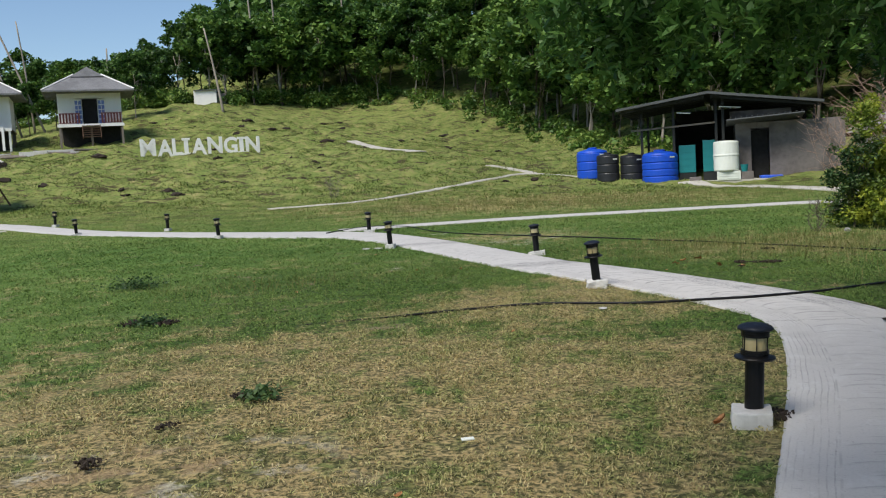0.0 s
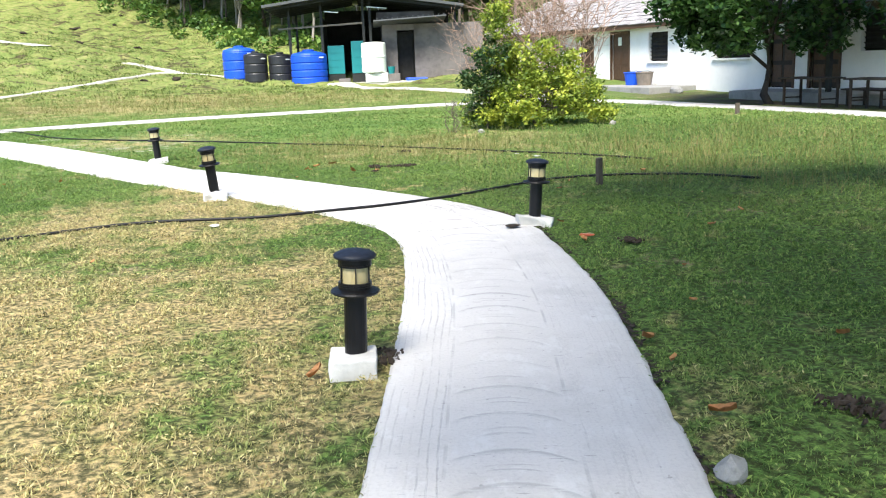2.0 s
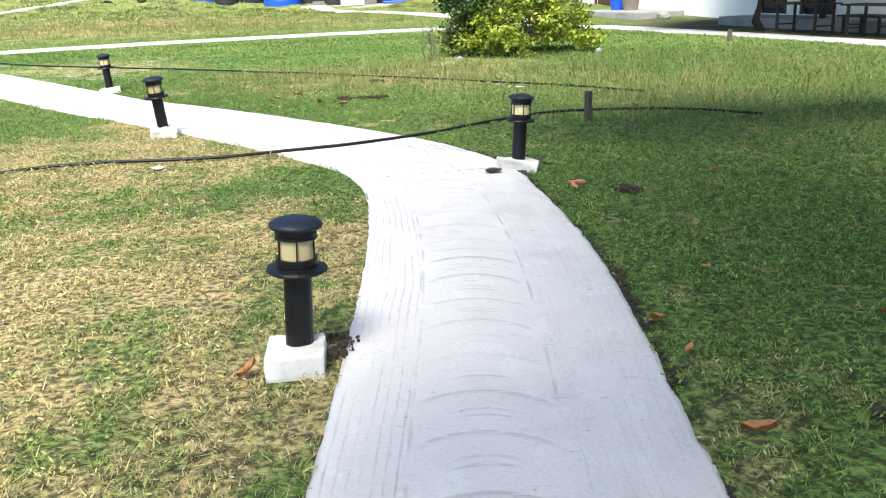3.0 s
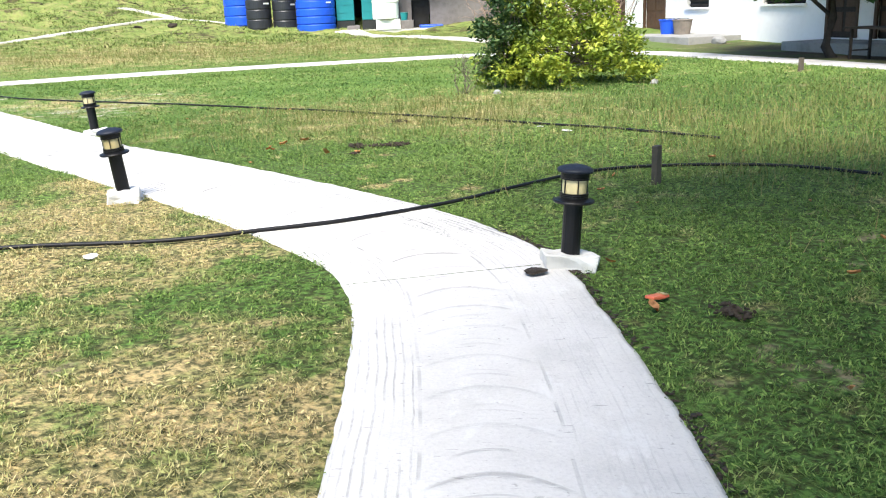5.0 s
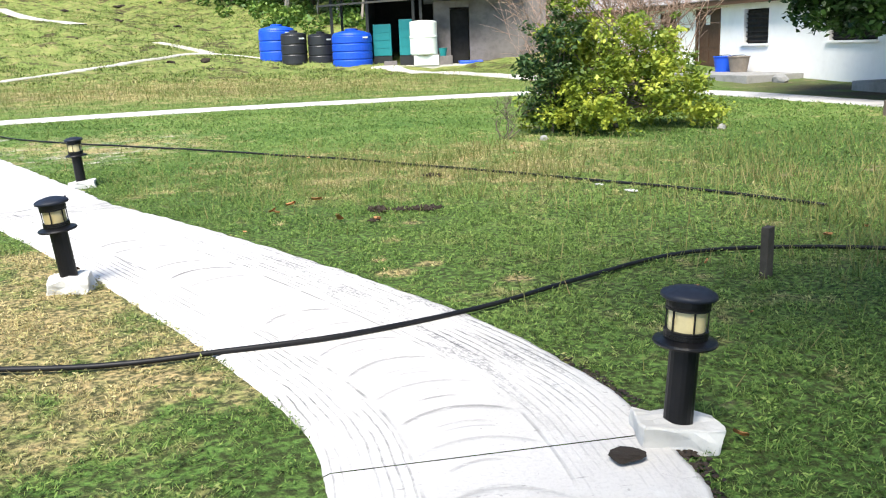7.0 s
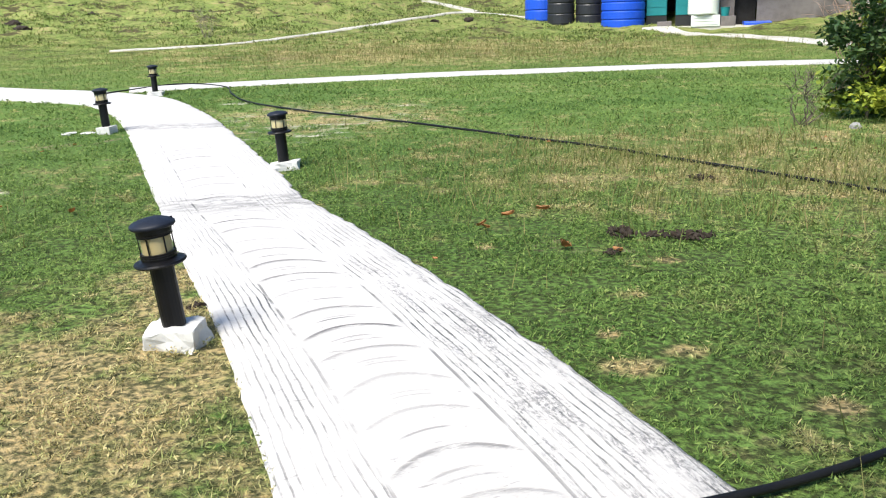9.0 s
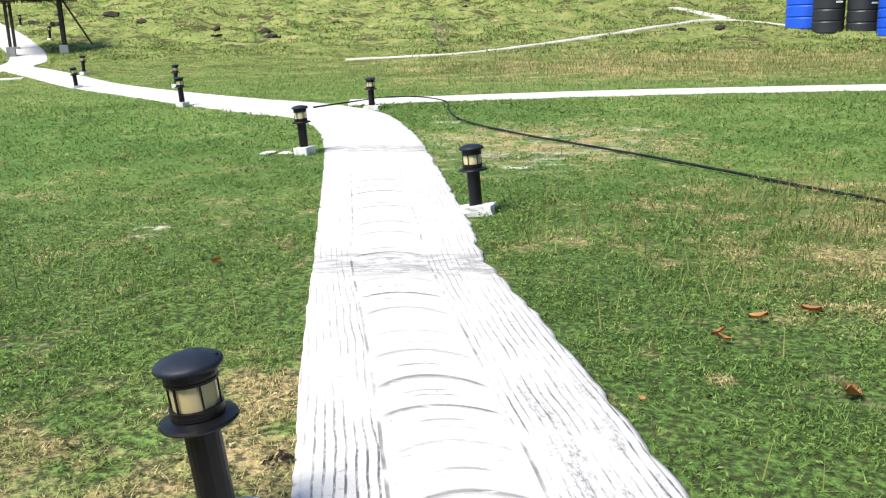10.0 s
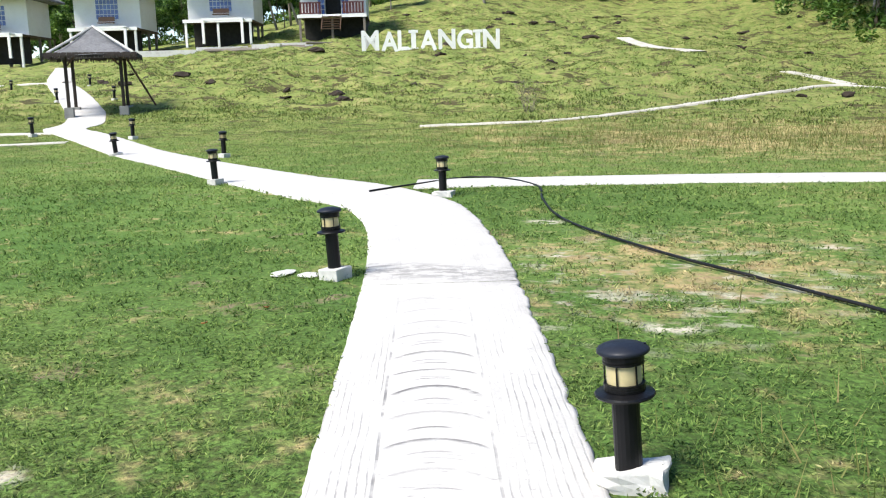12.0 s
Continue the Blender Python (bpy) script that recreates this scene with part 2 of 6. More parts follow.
    c = n.mix(scuff, c, (0.19, 0.185, 0.18))
    py = n.add("ShaderNodeSeparateXYZ", n.pos).outputs[1]
    worn_in = n.math("MAXIMUM", n.span(n.math("ABSOLUTE", n.math("SUBTRACT", py, 15.05)), 0.5, 0.12), n.span(n.math("ABSOLUTE", n.math("SUBTRACT", py, 20.35)), 0.5, 0.1))
    worn_in = n.math("MULTIPLY", worn_in, n.span(n.noise(1.0, 5, n.scaled(uv, (5.0, 11.0, 1.0)), 0.75), 0.40, 0.58, 0.0, 0.95))
    c = n.mix(worn_in, c, (0.27, 0.262, 0.25))
    bleach = n.span(n.noise(1.0, 5, n.scaled(uv, (4.0, 2.2, 1.0)), 0.75), 0.54, 0.64, 0.0, 0.5)
    c = n.mix(bleach, c, (0.57, 0.56, 0.54))
    c = n.mix(n.math("MULTIPLY", groove, 0.95), c, (0.085, 0.083, 0.085))
    n.colour(c)
    n.bump(n.math("SUBTRACT", n.math("MULTIPLY", grain, 0.25), groove), 0.5, 0.012)
    return n.mat


def make_thatch(name, a, b):
    n = Nodes(name, 0.95, 0, 0.1)
    tc = n.add("ShaderNodeTexCoord").outputs["Object"]
    f = n.noise(1.0, 5, n.scaled(tc, (9.0, 9.0, 30.0)), 0.75)
    g = n.noise(0.8, 3, tc)
    r = n.geo.outputs["Random Per Island"]
    c = n.mix(n.span(f, 0.3, 0.7), a, b)
    c = n.mix(n.span(g, 0.4, 0.7, 0, 0.5), c, tuple(x * 0.6 for x in a))
    c = n.mix(n.span(r, 0, 1, 0, 0.35), c, tuple(x * 0.55 for x in b))
    n.colour(c)
    n.bump(f, 0.8, 0.04)
    return n.mat


LAWN, BLADE, CEMENT = make_lawn(), make_blades(), make_path()
TRAIL = plain("sandy_cement", (0.50, 0.47, 0.42), 0.9, grain=8, wear=0.6, dirt=(0.25, 0.24, 0.15))
BLOCK = plain("whitewashed_concrete", (0.54, 0.53, 0.505), 0.9, grain=22, wear=0.7, bump=0.5, dirt=(0.38, 0.36, 0.32))
STONE = plain("grey_stone", (0.27, 0.265, 0.25), 0.9, grain=18, wear=0.6, bump=0.6)
BLACK = plain("black_enamel", (0.004, 0.004, 0.005), 0.42, grain=30, wear=0.4, bump=0.08, dirt=(0.014, 0.012, 0.010), spec=0.25)
CAP = plain("dark_navy_enamel", (0.008, 0.011, 0.02), 0.55, grain=25, wear=0.4, bump=0.08, dirt=(0.025, 0.026, 0.03), spec=0.3)
AMBER = plain("yellowed_frosted_glass", (0.52, 0.44, 0.24), 0.3, grain=12, wear=1.0, bump=0.03, dirt=(0.20, 0.15, 0.06))
HOSE = plain("black_rubber_pipe", (0.005, 0.005, 0.006), 0.5, grain=18, wear=0.4, bump=0.1, dirt=(0.02, 0.018, 0.016), spec=0.25)
BLUE = plain("blue_polyethylene", (0.010, 0.075, 0.52), 0.42, grain=5, wear=0.3, bump=0.03)
INK = plain("black_polyethylene", (0.018, 0.019, 0.022), 0.45, grain=5, wear=0.4, bump=0.03, dirt=(0.05, 0.05, 0.05))
TEAL = plain("teal_plastic", (0.010, 0.19, 0.20), 0.5, grain=5, wear=0.3)
WHITE = plain("white_wall_paint", (0.80, 0.79, 0.76), 0.8, grain=6, wear=0.22, bump=0.1, dirt=(0.55, 0.52, 0.46))
PLASTIC = plain("white_plastic", (0.74, 0.77, 0.70), 0.45, grain=5, wear=0.3)
GREYWALL = plain("bare_cement_plaster", (0.17, 0.15, 0.14), 0.95, grain=7.0, wear=1.0, bump=0.4, dirt=(0.065, 0.057, 0.052))
STEEL = plain("dark_painted_steel", (0.014, 0.016, 0.015), 0.6, grain=9, wear=0.5)
SHEET = plain("grey_roof_sheet", (0.095, 0.10, 0.098), 0.5, 0.3, grain=6, wear=0.6)
WOOD = plain("dark_brown_wood", (0.085, 0.045, 0.025), 0.65, grain=16, wear=0.6, bump=0.3)
REDWOOD = plain("red_brown_wood", (0.095, 0.022, 0.016), 0.6, grain=10, wear=0.5)
GREYWOOD = plain("weathered_wood", (0.20, 0.17, 0.14), 0.9, grain=16, wear=0.7, bump=0.5)
BARK = plain("grey_brown_bark", (0.13, 0.105, 0.08), 0.95, grain=10, wear=0.8, bump=0.8)
DARKBARK = plain("dark_bark", (0.035, 0.028, 0.022), 0.95, grain=10, wear=0.7, bump=0.8)
DARKWOOD = plain("dark_wood_and_shade", (0.03, 0.021, 0.015), 0.75, grain=16, wear=0.6, bump=0.3)
PALEBARK = plain("pale_bark", (0.33, 0.29, 0.24), 0.95, grain=6, wear=0.7, bump=0.6)
STAKE = plain("weathered_dark_wood", (0.075, 0.06, 0.045), 0.9, grain=22, wear=0.7, bump=0.6)
TWIG = plain("red_brown_twig", (0.33, 0.22, 0.16), 0.9, grain=10, wear=0.5)
# near-black: painted shade inside rooms, under floors and in the shed; also louvres
SHADEDARK = plain("dark_parts_and_shade", (0.02, 0.018, 0.016), 0.9, grain=4, wear=0.4)
DARKTHATCH = make_thatch("dark_grey_thatch", (0.13, 0.13, 0.135), (0.30, 0.30, 0.31))
BROWNTHATCH = make_thatch("grey_brown_thatch", (0.22, 0.205, 0.205), (0.47, 0.445, 0.44))
EARTH = plain("dark_earth", (0.032, 0.022, 0.014), 1.0, grain=25, wear=0.8, bump=0.8)
DRYLEAF = plain("dry_orange_leaf", (0.55, 0.28, 0.12), 0.7, grain=25, wear=0.6, dirt=(0.18, 0.09, 0.04))
REDWRAP = plain("red_wrapper", (0.52, 0.11, 0.05), 0.35, grain=20, wear=0.4)
FOREST = leaf_material("forest_leaf", (0.010, 0.032, 0.007), (0.066, 0.145, 0.028), (0.21, 0.33, 0.07), 0.3, 0.5, 0.14)
BUSHLEAF = leaf_material("yellow_green_leaf", (0.065, 0.11, 0.016), (0.22, 0.29, 0.036), (0.44, 0.46, 0.06), 0.35, 0.5, 2.6, 0.35)
TREELEAF = leaf_material("tree_leaf", (0.012, 0.035, 0.010), (0.035, 0.085, 0.02), (0.08, 0.15, 0.035), 0.3, 0.4, 0.8)
# leaf colours darkened for the shadow side of the boughs
NEARLEAF = leaf_material("shaded_overhead_leaf", (0.007, 0.024, 0.005), (0.018, 0.055, 0.009), (0.055, 0.12, 0.02), 0.3, 0.4, 0.9)
# brighter copy of the same leaf, coloured as sprays in the light
LITSPRAY = leaf_material("lit_spray_leaf", (0.02, 0.06, 0.012), (0.06, 0.145, 0.028), (0.14, 0.265, 0.055), 0.45, 0.5, 0.9)
SHRUB = leaf_material("dark_shrub_leaf", (0.02, 0.05, 0.015), (0.05, 0.10, 0.03), (0.11, 0.16, 0.05), 0.25, 0.5, 0.9)
THICKET = leaf_material("thicket_leaf", (0.03, 0.075, 0.015), (0.09, 0.18, 0.035), (0.24, 0.33, 0.07), 0.3, 0.5, 0.35)
TALLGRASS = leaf_material("tall_seed_grass", (0.09, 0.13, 0.025), (0.18, 0.19, 0.055), (0.28, 0.225, 0.10), 0.3, 0.7, 0.7)


def make_pane():
    n = Nodes("blue_window_pane", 0.12, 0, 0.6)
    f = n.noise(1.2, 2)
    n.colour(n.mix(n.span(f, 0.3, 0.7), (0.05, 0.09, 0.28), (0.10, 0.16, 0.42)))
    return n.mat


PANE = make_pane()

# ---- building helpers ----
rng = np.random.default_rng(7)


def part(name, bm, material, parent=None, label="", smooth=False):
    """Links a bmesh as one mesh object under a thing or a part."""
    me = bpy.data.meshes.new(name)
    bm.to_mesh(me)
    bm.free()
    me.materials.append(material)
    if smooth:
        me.polygons.foreach_set("use_smooth", [True] * len(me.polygons))
    ob = new(name, me)
    if parent:
        ob.parent = parent
    if label:
        ob["label"] = label
    return ob


def arrays(name, verts, faces, material, parent=None, smooth=False):
    """Links a mesh from numpy arrays; all faces have the same number of corners."""
    me = bpy.data.meshes.new(name)
    verts, faces = np.asarray(verts, np.float32), np.asarray(faces, np.int32)
    n, k = faces.shape
    me.vertices.add(len(verts))
    me.vertices.foreach_set("co", verts.ravel())
    me.loops.add(n * k)
    me.loops.foreach_set("vertex_index", faces.ravel())
    me.polygons.add(n)
    me.polygons.foreach_set("loop_start", np.arange(0, n * k, k, dtype=np.int32))
    me.polygons.foreach_set("loop_total", np.full(n, k, np.int32))
    if smooth:
        me.polygons.foreach_set("use_smooth", [True] * n)
    me.update(calc_edges=True)
    me.validate()
    me.materials.append(material)
    ob = new(name, me)
    if parent:
        ob.parent = parent
    return ob


def box(bm, size, at, turn=(0, 0, 0), bevel=0.0):
    m = pose(*at, *turn) @ Matrix.Diagonal((*size, 1))
    made = bmesh.ops.create_cube(bm, size=1, matrix=m)["verts"]
    if bevel:
        edges = list({e for v in made for e in v.link_edges})
        bmesh.ops.bevel(bm, geom=edges, offset=bevel, segments=2, affect="EDGES", profile=0.6)
    return bm


def boxed(size, at=(0, 0, 0), turn=(0, 0, 0), bevel=0.0):
    return box(bmesh.new(), size, at, turn, bevel)


def lathe(profile, seg=24, at=(0, 0, 0)):
    """A turned body from (radius, height) pairs."""
    bm = bmesh.new()
    rings = []
    for r, z in profile:
        rings.append([bm.verts.new((at[0] + r * math.cos(2 * math.pi * i / seg), at[1] + r * math.sin(2 * math.pi * i / seg), at[2] + z)) for i in range(seg)])
    for a, b in zip(rings, rings[1:]):
        for i in range(seg):
            bm.faces.new((a[i], a[(i + 1) % seg], b[(i + 1) % seg], b[i]))
    bm.faces.new(reversed(rings[0]))
    bm.faces.new(rings[-1])
    return bm


def tube(points, radii, seg=8, bm=None):
    """A round limb or pipe along points."""
    bm = bm or bmesh.new()
    pts = [Vector(p) for p in points]
    last = None
    for i, p in enumerate(pts):
        d = (pts[min(i + 1, len(pts) - 1)] - pts[max(i - 1, 0)]).normalized()
        q = d.to_track_quat("Z", "Y").to_matrix()
        r = radii[i] if hasattr(radii, "__len__") else radii
        ring = [bm.verts.new(p + q @ Vector((r * math.cos(a), r * math.sin(a), 0))) for a in [2 * math.pi * k / seg for k in range(seg)]]
        if last:
            best = min(range(seg), key=lambda s: (ring[s].co - last[0].co).length)
            ring = ring[best:] + ring[:best]
            for k in range(seg):
                bm.faces.new((last[k], last[(k + 1) % seg], ring[(k + 1) % seg], ring[k]))
        else:
            bm.faces.new(list(reversed(ring)))
        last = ring
    bm.faces.new(last)
    return bm


def spline(points, step):
    """Points along a smooth curve through the given ones."""
    p = np.array(points, float)
    p = np.vstack([2 * p[0] - p[1], p, 2 * p[-1] - p[-2]])
    out = []
    for i in range(1, len(p) - 2):
        n = max(2, int(np.linalg.norm(p[i + 1][:2] - p[i][:2]) / step))
        for k in range(n):
            t = k / n
            out.append(0.5 * (2 * p[i] + (p[i + 1] - p[i - 1]) * t + (2 * p[i - 1] - 5 * p[i] + 4 * p[i + 1] - p[i + 2]) * t * t + (3 * p[i] - p[i - 1] - 3 * p[i + 1] + p[i + 2]) * t ** 3))
    out.append(p[-2])
    return np.array(out)


def rough(bm, amount, seed=0, scale=9.0):
    for v in bm.verts:
        d = noise.noise_vector(v.co * scale + Vector((seed * 7.1, 0, 0)))
        v.co += d * amount
    return bm


# ---- terrain ----
SPOTS = np.array([
    (0, 0, -.05), (0.9, 5.3, -.07), (3.1, 4.1, -.13), (5, 9, -.1), (1.5, 13, -.08), (-1, 15, -.12), (1, 20, -.03), (-2.5, 25.3, .02),
    (-7, 28.5, .06), (-13, 33.5, .2), (-18, 36, .45), (-21, 41, .75), (-24, 50, 2.2), (-22.2, 67.5, 4.1), (-14, 71, 4.0), (-31, 82, 6.0),
    (-9, 58, 2.4), (-1.5, 69, 3.4), (3.5, 56.3, 1.85), (10, 48, .58), (13, 38, .2), (11, 18.7, -.1), (20, 30, .05), (15, 18, -.1), (16.5, 45.5, .36),
    (-12, 15, -.15), (-40, 40, .9), (25, 20, -.1), (6, -8, -.1), (-10, -8, -.1), (20, 5, -.15)])
FAR = np.array([
    (-26, 100, 10.6), (-12, 110, 10.4), (2, 104, 8.6), (10, 90, 5.6), (12, 74, 3.0), (18, 60, 1.6), (-50, 74, 4.6), (-60, 105, 8.0), (-20, 150, 26.0),
    (15, 140, 26.0), (40, 100, 20.0), (45, 60, 12.0), (40, 25, 1.5), (-70, 150, 12.0), (-100, 60, 1.5), (0, -60, -.4), (60, -40, 0.0), (-60, -40, -.4)])
KNOWN = np.vstack([SPOTS, FAR])
SOFT = 2.5


def solve_terrain():
    p, n = KNOWN[:, :2], len(KNOWN)
    k = np.sqrt(((p[:, None] - p[None]) ** 2).sum(2) + SOFT ** 2)
    a = np.zeros((n + 1, n + 1))
    a[:n, :n], a[:n, n], a[n, :n] = k, 1, 1
    return np.linalg.solve(a, np.r_[KNOWN[:, 2], 0])


WEIGHTS = solve_terrain()


def heights(x, y):
    """Smooth ground heights for arrays of places."""
    x, y = np.asarray(x, float), np.asarray(y, float)
    z = np.full(x.shape, WEIGHTS[-1])
    for (a, b, _), w in zip(KNOWN, WEIGHTS):
        z += w * np.sqrt((x - a) ** 2 + (y - b) ** 2 + SOFT ** 2)
    r = np.hypot(x, y - 40)
    fade = np.clip((r - 140) / 260, 0, 1)
    fade = fade * fade * (3 - 2 * fade)
    return z * (1 - fade) + fade * np.where(y > 0, 14.0, -0.5) * np.clip(1 - (r - 400) / 900, 0, 1)


def ground_z(x, y):
    return float(heights(np.array([x]), np.array([y]))[0])


TRAILS = [[(-7.5, 38.9), (-5.5, 39.6), (-3.4, 40.85), (-0.8, 44.5), (3.3, 50.8), (5.5, 53.0), (8.5, 51.5)], [(3.2, 57.6), (4.2, 55.8), (5.6, 53.2)], [(-1.3, 68.6), (-2.6, 71.5), (-4.6, 76.5), (-8.0, 85)],
          [(-21, 40), (-23, 42.6), (-25, 44.4), (-34.5, 54.0), (-45.5, 66.9)], [(-33.0, 53.0), (-36, 53.4), (-42, 52.0)]]
TRODDEN = np.vstack([spline(t, 1.0) for t in TRAILS])


def lumps(x, y):
    """Small hummocks, larger on the hillside."""
    a = np.clip((y - 38) / 14, 0, 1) * np.clip((x + 75) / 20, 0, 1)
    near = np.full(np.shape(x), 1e9)
    for p, q in TRODDEN:
        near = np.minimum(near, (x - p) ** 2 + (y - q) ** 2)
    a = a * np.clip((np.sqrt(near) - 0.7) / 1.6, 0.06, 1)
    h = np.sin(x * 0.9 + 1.3 * np.sin(y * 0.53)) * np.sin(y * 0.77 + 1.1 * np.sin(x * 0.61)) * 0.18
    h += np.sin(x * 1.9 + 2 * np.sin(y * 1.1)) * np.sin(y * 2.1 + x * 0.7) * 0.15
    h += np.abs(np.sin(x * 1.3 + 2.3 * np.sin(y * 0.9)) * np.sin(y * 1.7 + 1.9 * np.sin(x * 1.2))) * 0.18
    small = np.sin(x * 3.1 + np.sin(y * 2.3)) * np.sin(y * 2.7 + np.sin(x * 1.9)) * 0.008
    return h * a + small - 0.008


def surface_z(x, y):
    """Ground height with its hummocks."""
    if y <= 36:
        return ground_z(x, y)
    a, b = np.array([x], float), np.array([y], float)
    return float((heights(a, b) + (lumps(a, b) + 0.008) * (b > 36))[0])


def make_ground():
    def axis(a, b, fine, reach, steps):
        core = np.arange(a, b + fine, fine)
        grow = np.cumsum(fine * 1.16 ** np.arange(1, steps))
        grow = grow[grow < reach]
        return np.r_[(core[0] - grow)[::-1], core, core[-1] + grow]
    xs, ys = axis(-36, 24, 0.33, 2600, 60), axis(-2, 92, 0.33, 2600, 60)
    gx, gy = np.meshgrid(xs, ys)
    gz = heights(gx, gy) + lumps(gx, gy)
    v = np.stack([gx.ravel(), gy.ravel(), gz.ravel()], 1)
    w, h = len(xs), len(ys)
    i = (np.arange(h - 1)[:, None] * w + np.arange(w - 1)[None]).ravel()
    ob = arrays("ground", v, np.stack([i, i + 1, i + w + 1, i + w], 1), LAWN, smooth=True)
    return tagged(ob, "uneven green lawn with straw-dry patches rising to a grassy hill", "ground", kind="structure")


make_ground()

# ---- the main footpath ----
LEFT = [(-2.4, -5), (-0.5, -0.5), (1.46, 4.03), (2.44, 6.39), (2.95, 7.87), (3.08, 8.6), (3.04, 9.12), (2.83, 9.90), (2.22, 11.75), (1.6, 13.35), (0.95, 15.1),
        (0.52, 16.25), (-0.79, 19.75), (-1.45, 21.35), (-2.2, 22.9), (-3.1, 24.15), (-4.5, 25.1), (-6.5, 26.65), (-9.3, 28.95), (-13.0, 31.75), (-15.65, 33.8), (-18.5, 35.9), (-20.7, 37.7), (-21.7, 39.7),
        (-23.3, 41.9), (-25.5, 44), (-35, 53.6), (-46, 66.5)]
RIGHT = [(-1.27, -5.5), (0.63, -1.0), (2.59, 3.52), (3.62, 5.85), (4.18, 7.6), (4.38, 8.5), (4.37, 9.3), (4.12, 10.38), (3.47, 12.15), (2.92, 13.5), (2.12, 15.3),
         (1.72, 16.55), (0.42, 20.15), (-0.25, 21.85), (-1.15, 23.85), (-1.95, 25.1), (-3.5, 26.6), (-5.44, 27.8), (-8.3, 29.85), (-11.95, 32.6), (-14.4, 34.5), (-17.5, 36.8), (-19.4, 38.3), (-20.3, 40.2),
         (-22.2, 42.7), (-24.4, 44.9), (-34, 54.4), (-45, 67.3)]


def path_slab(left, right, v0, name, parent, material, lift=0.016, rag=0.013):
    """One poured slab between two edge lines, with ragged sides."""
    n, cols = len(left), 9
    verts, uvs = [], []
    v = v0
    for i in range(n):
        if i:
            v += np.linalg.norm((left[i] + right[i] - left[i - 1] - right[i - 1]) / 2)
        wide = np.linalg.norm(right[i] - left[i])
        jl = noise.noise(Vector((v * 1.7, 3.1, 0))) * rag * 0.4 + noise.noise(Vector((v * 15, 7.7, 0))) * rag * 0.7
        rag_r = rag * (1.0 + 0.7 * min(1.0, max(0.0, v - 15.5)))
        jr = noise.noise(Vector((v * 1.7, 9.3, 4))) * rag * 0.6 + noise.noise(Vector((v * 4.3, 2.2, 6))) * rag_r * 1.1 + noise.noise(Vector((v * 8, 1.7, 8))) * rag_r * 1.2
        row = []
        for c in range(cols):
            f = (0.0, 0.02, 0.14, 0.32, 0.5, 0.68, 0.86, 0.98, 1.0)[c]
            f = f + (jl * (1 - f) + jr * f) / wide
            p = left[i] * (1 - f) + right[i] * f
            edge = 0.010 if c in (0, cols - 1) else 0.0
            row.append((p[0], p[1], surface_z(p[0], p[1]) + lift - edge))
            uvs.append(((f - 0.5) * wide, v))
        if row[4][1] > 36:
            top = max(surface_z(q[0], q[1]) for q in (row[0], row[4], row[-1])) + lift * 0.5
            row = [(q[0], q[1], top) for q in row]
        a, b = row[0], row[-1]
        verts += [(a[0], a[1], a[2] - 0.14)] + row + [(b[0], b[1], b[2] - 0.14)]
    k = cols + 2
    faces = []
    for i in range(n - 1):
        for c in range(k - 1):
            a = i * k + c
            faces.append((a, a + 1, a + k + 1, a + k))
    ob = arrays(name, verts, faces, material, parent)
    layer = ob.data.uv_layers.new(name="UVMap")
    idx = np.zeros(len(ob.data.loops), np.int32)
    ob.data.loops.foreach_get("vertex_index", idx)
    full = np.zeros((n * k, 2), np.float32)
    for i in range(n):
        full[i * k + 1:i * k + 1 + cols] = uvs[i * cols:(i + 1) * cols]
        full[i * k], full[i * k + k - 1] = uvs[i * cols], uvs[(i + 1) * cols - 1]
    layer.data.foreach_set("uv", full[idx].ravel())
    return ob, v


def path_edges(left, right, step=0.065):
    p = np.hstack([np.array(left, float), np.array(right, float)])
    q = np.vstack([2 * p[0] - p[1], p, 2 * p[-1] - p[-2]])
    out = []
    for i in range(1, len(q) - 2):
        n = max(2, int(np.linalg.norm(q[i + 1] - q[i]) / 1.4 / step))
        for k in range(n):
            t = k / n
            out.append(0.5 * (2 * q[i] + (q[i + 1] - q[i - 1]) * t + (2 * q[i - 1] - 5 * q[i] + 4 * q[i + 1] - q[i + 2]) * t * t + (3 * q[i] - q[i - 1] - 3 * q[i + 1] + q[i + 2]) * t ** 3))
    out.append(p[-1])
    out = np.array(out)
    return out[:, :2], out[:, 2:]


MAIN_L, MAIN_R = path_edges(LEFT, RIGHT)
footpath = tagged(new("footpath"), "winding pale cement footpath with combed borders and drawn arcs", "footpath", kind="structure")
mid_y = (MAIN_L[:, 1] + MAIN_R[:, 1]) / 2
v_at, start = 0.0, 0
for joint in (2.6, 8.55, 14.9, 20.0, 25.6, 31, 36.5, 42.5, 52, 80):
    stop = int(np.searchsorted(mid_y, joint))
    l, r = MAIN_L[start:stop].copy(), MAIN_R[start:stop].copy()
    if len(l) > 2:
        l[-1] += (l[-2] - l[-1]) * (0.16 if joint in (8.55, 20.0) else 0.05)
        r[-1] += (r[-2] - r[-1]) * (0.16 if joint in (8.55, 20.0) else 0.05)
        _, v_at = path_slab(l, r, v_at, "slab", footpath, CEMENT)
    start = max(0, stop - 1)


def side_path(name, points, width, material, label, lift=0.02, rag=0.03):
    c = spline(points, 0.3)
    d = np.gradient(c, axis=0)
    d /= np.linalg.norm(d, axis=1)[:, None]
    nrm = np.stack([-d[:, 1], d[:, 0]], 1) * width / 2
    ob, _ = path_slab(c + nrm, c - nrm, 0.0, name, None, material, lift, rag)
    return tagged(ob, label, "footpath", kind="structure")


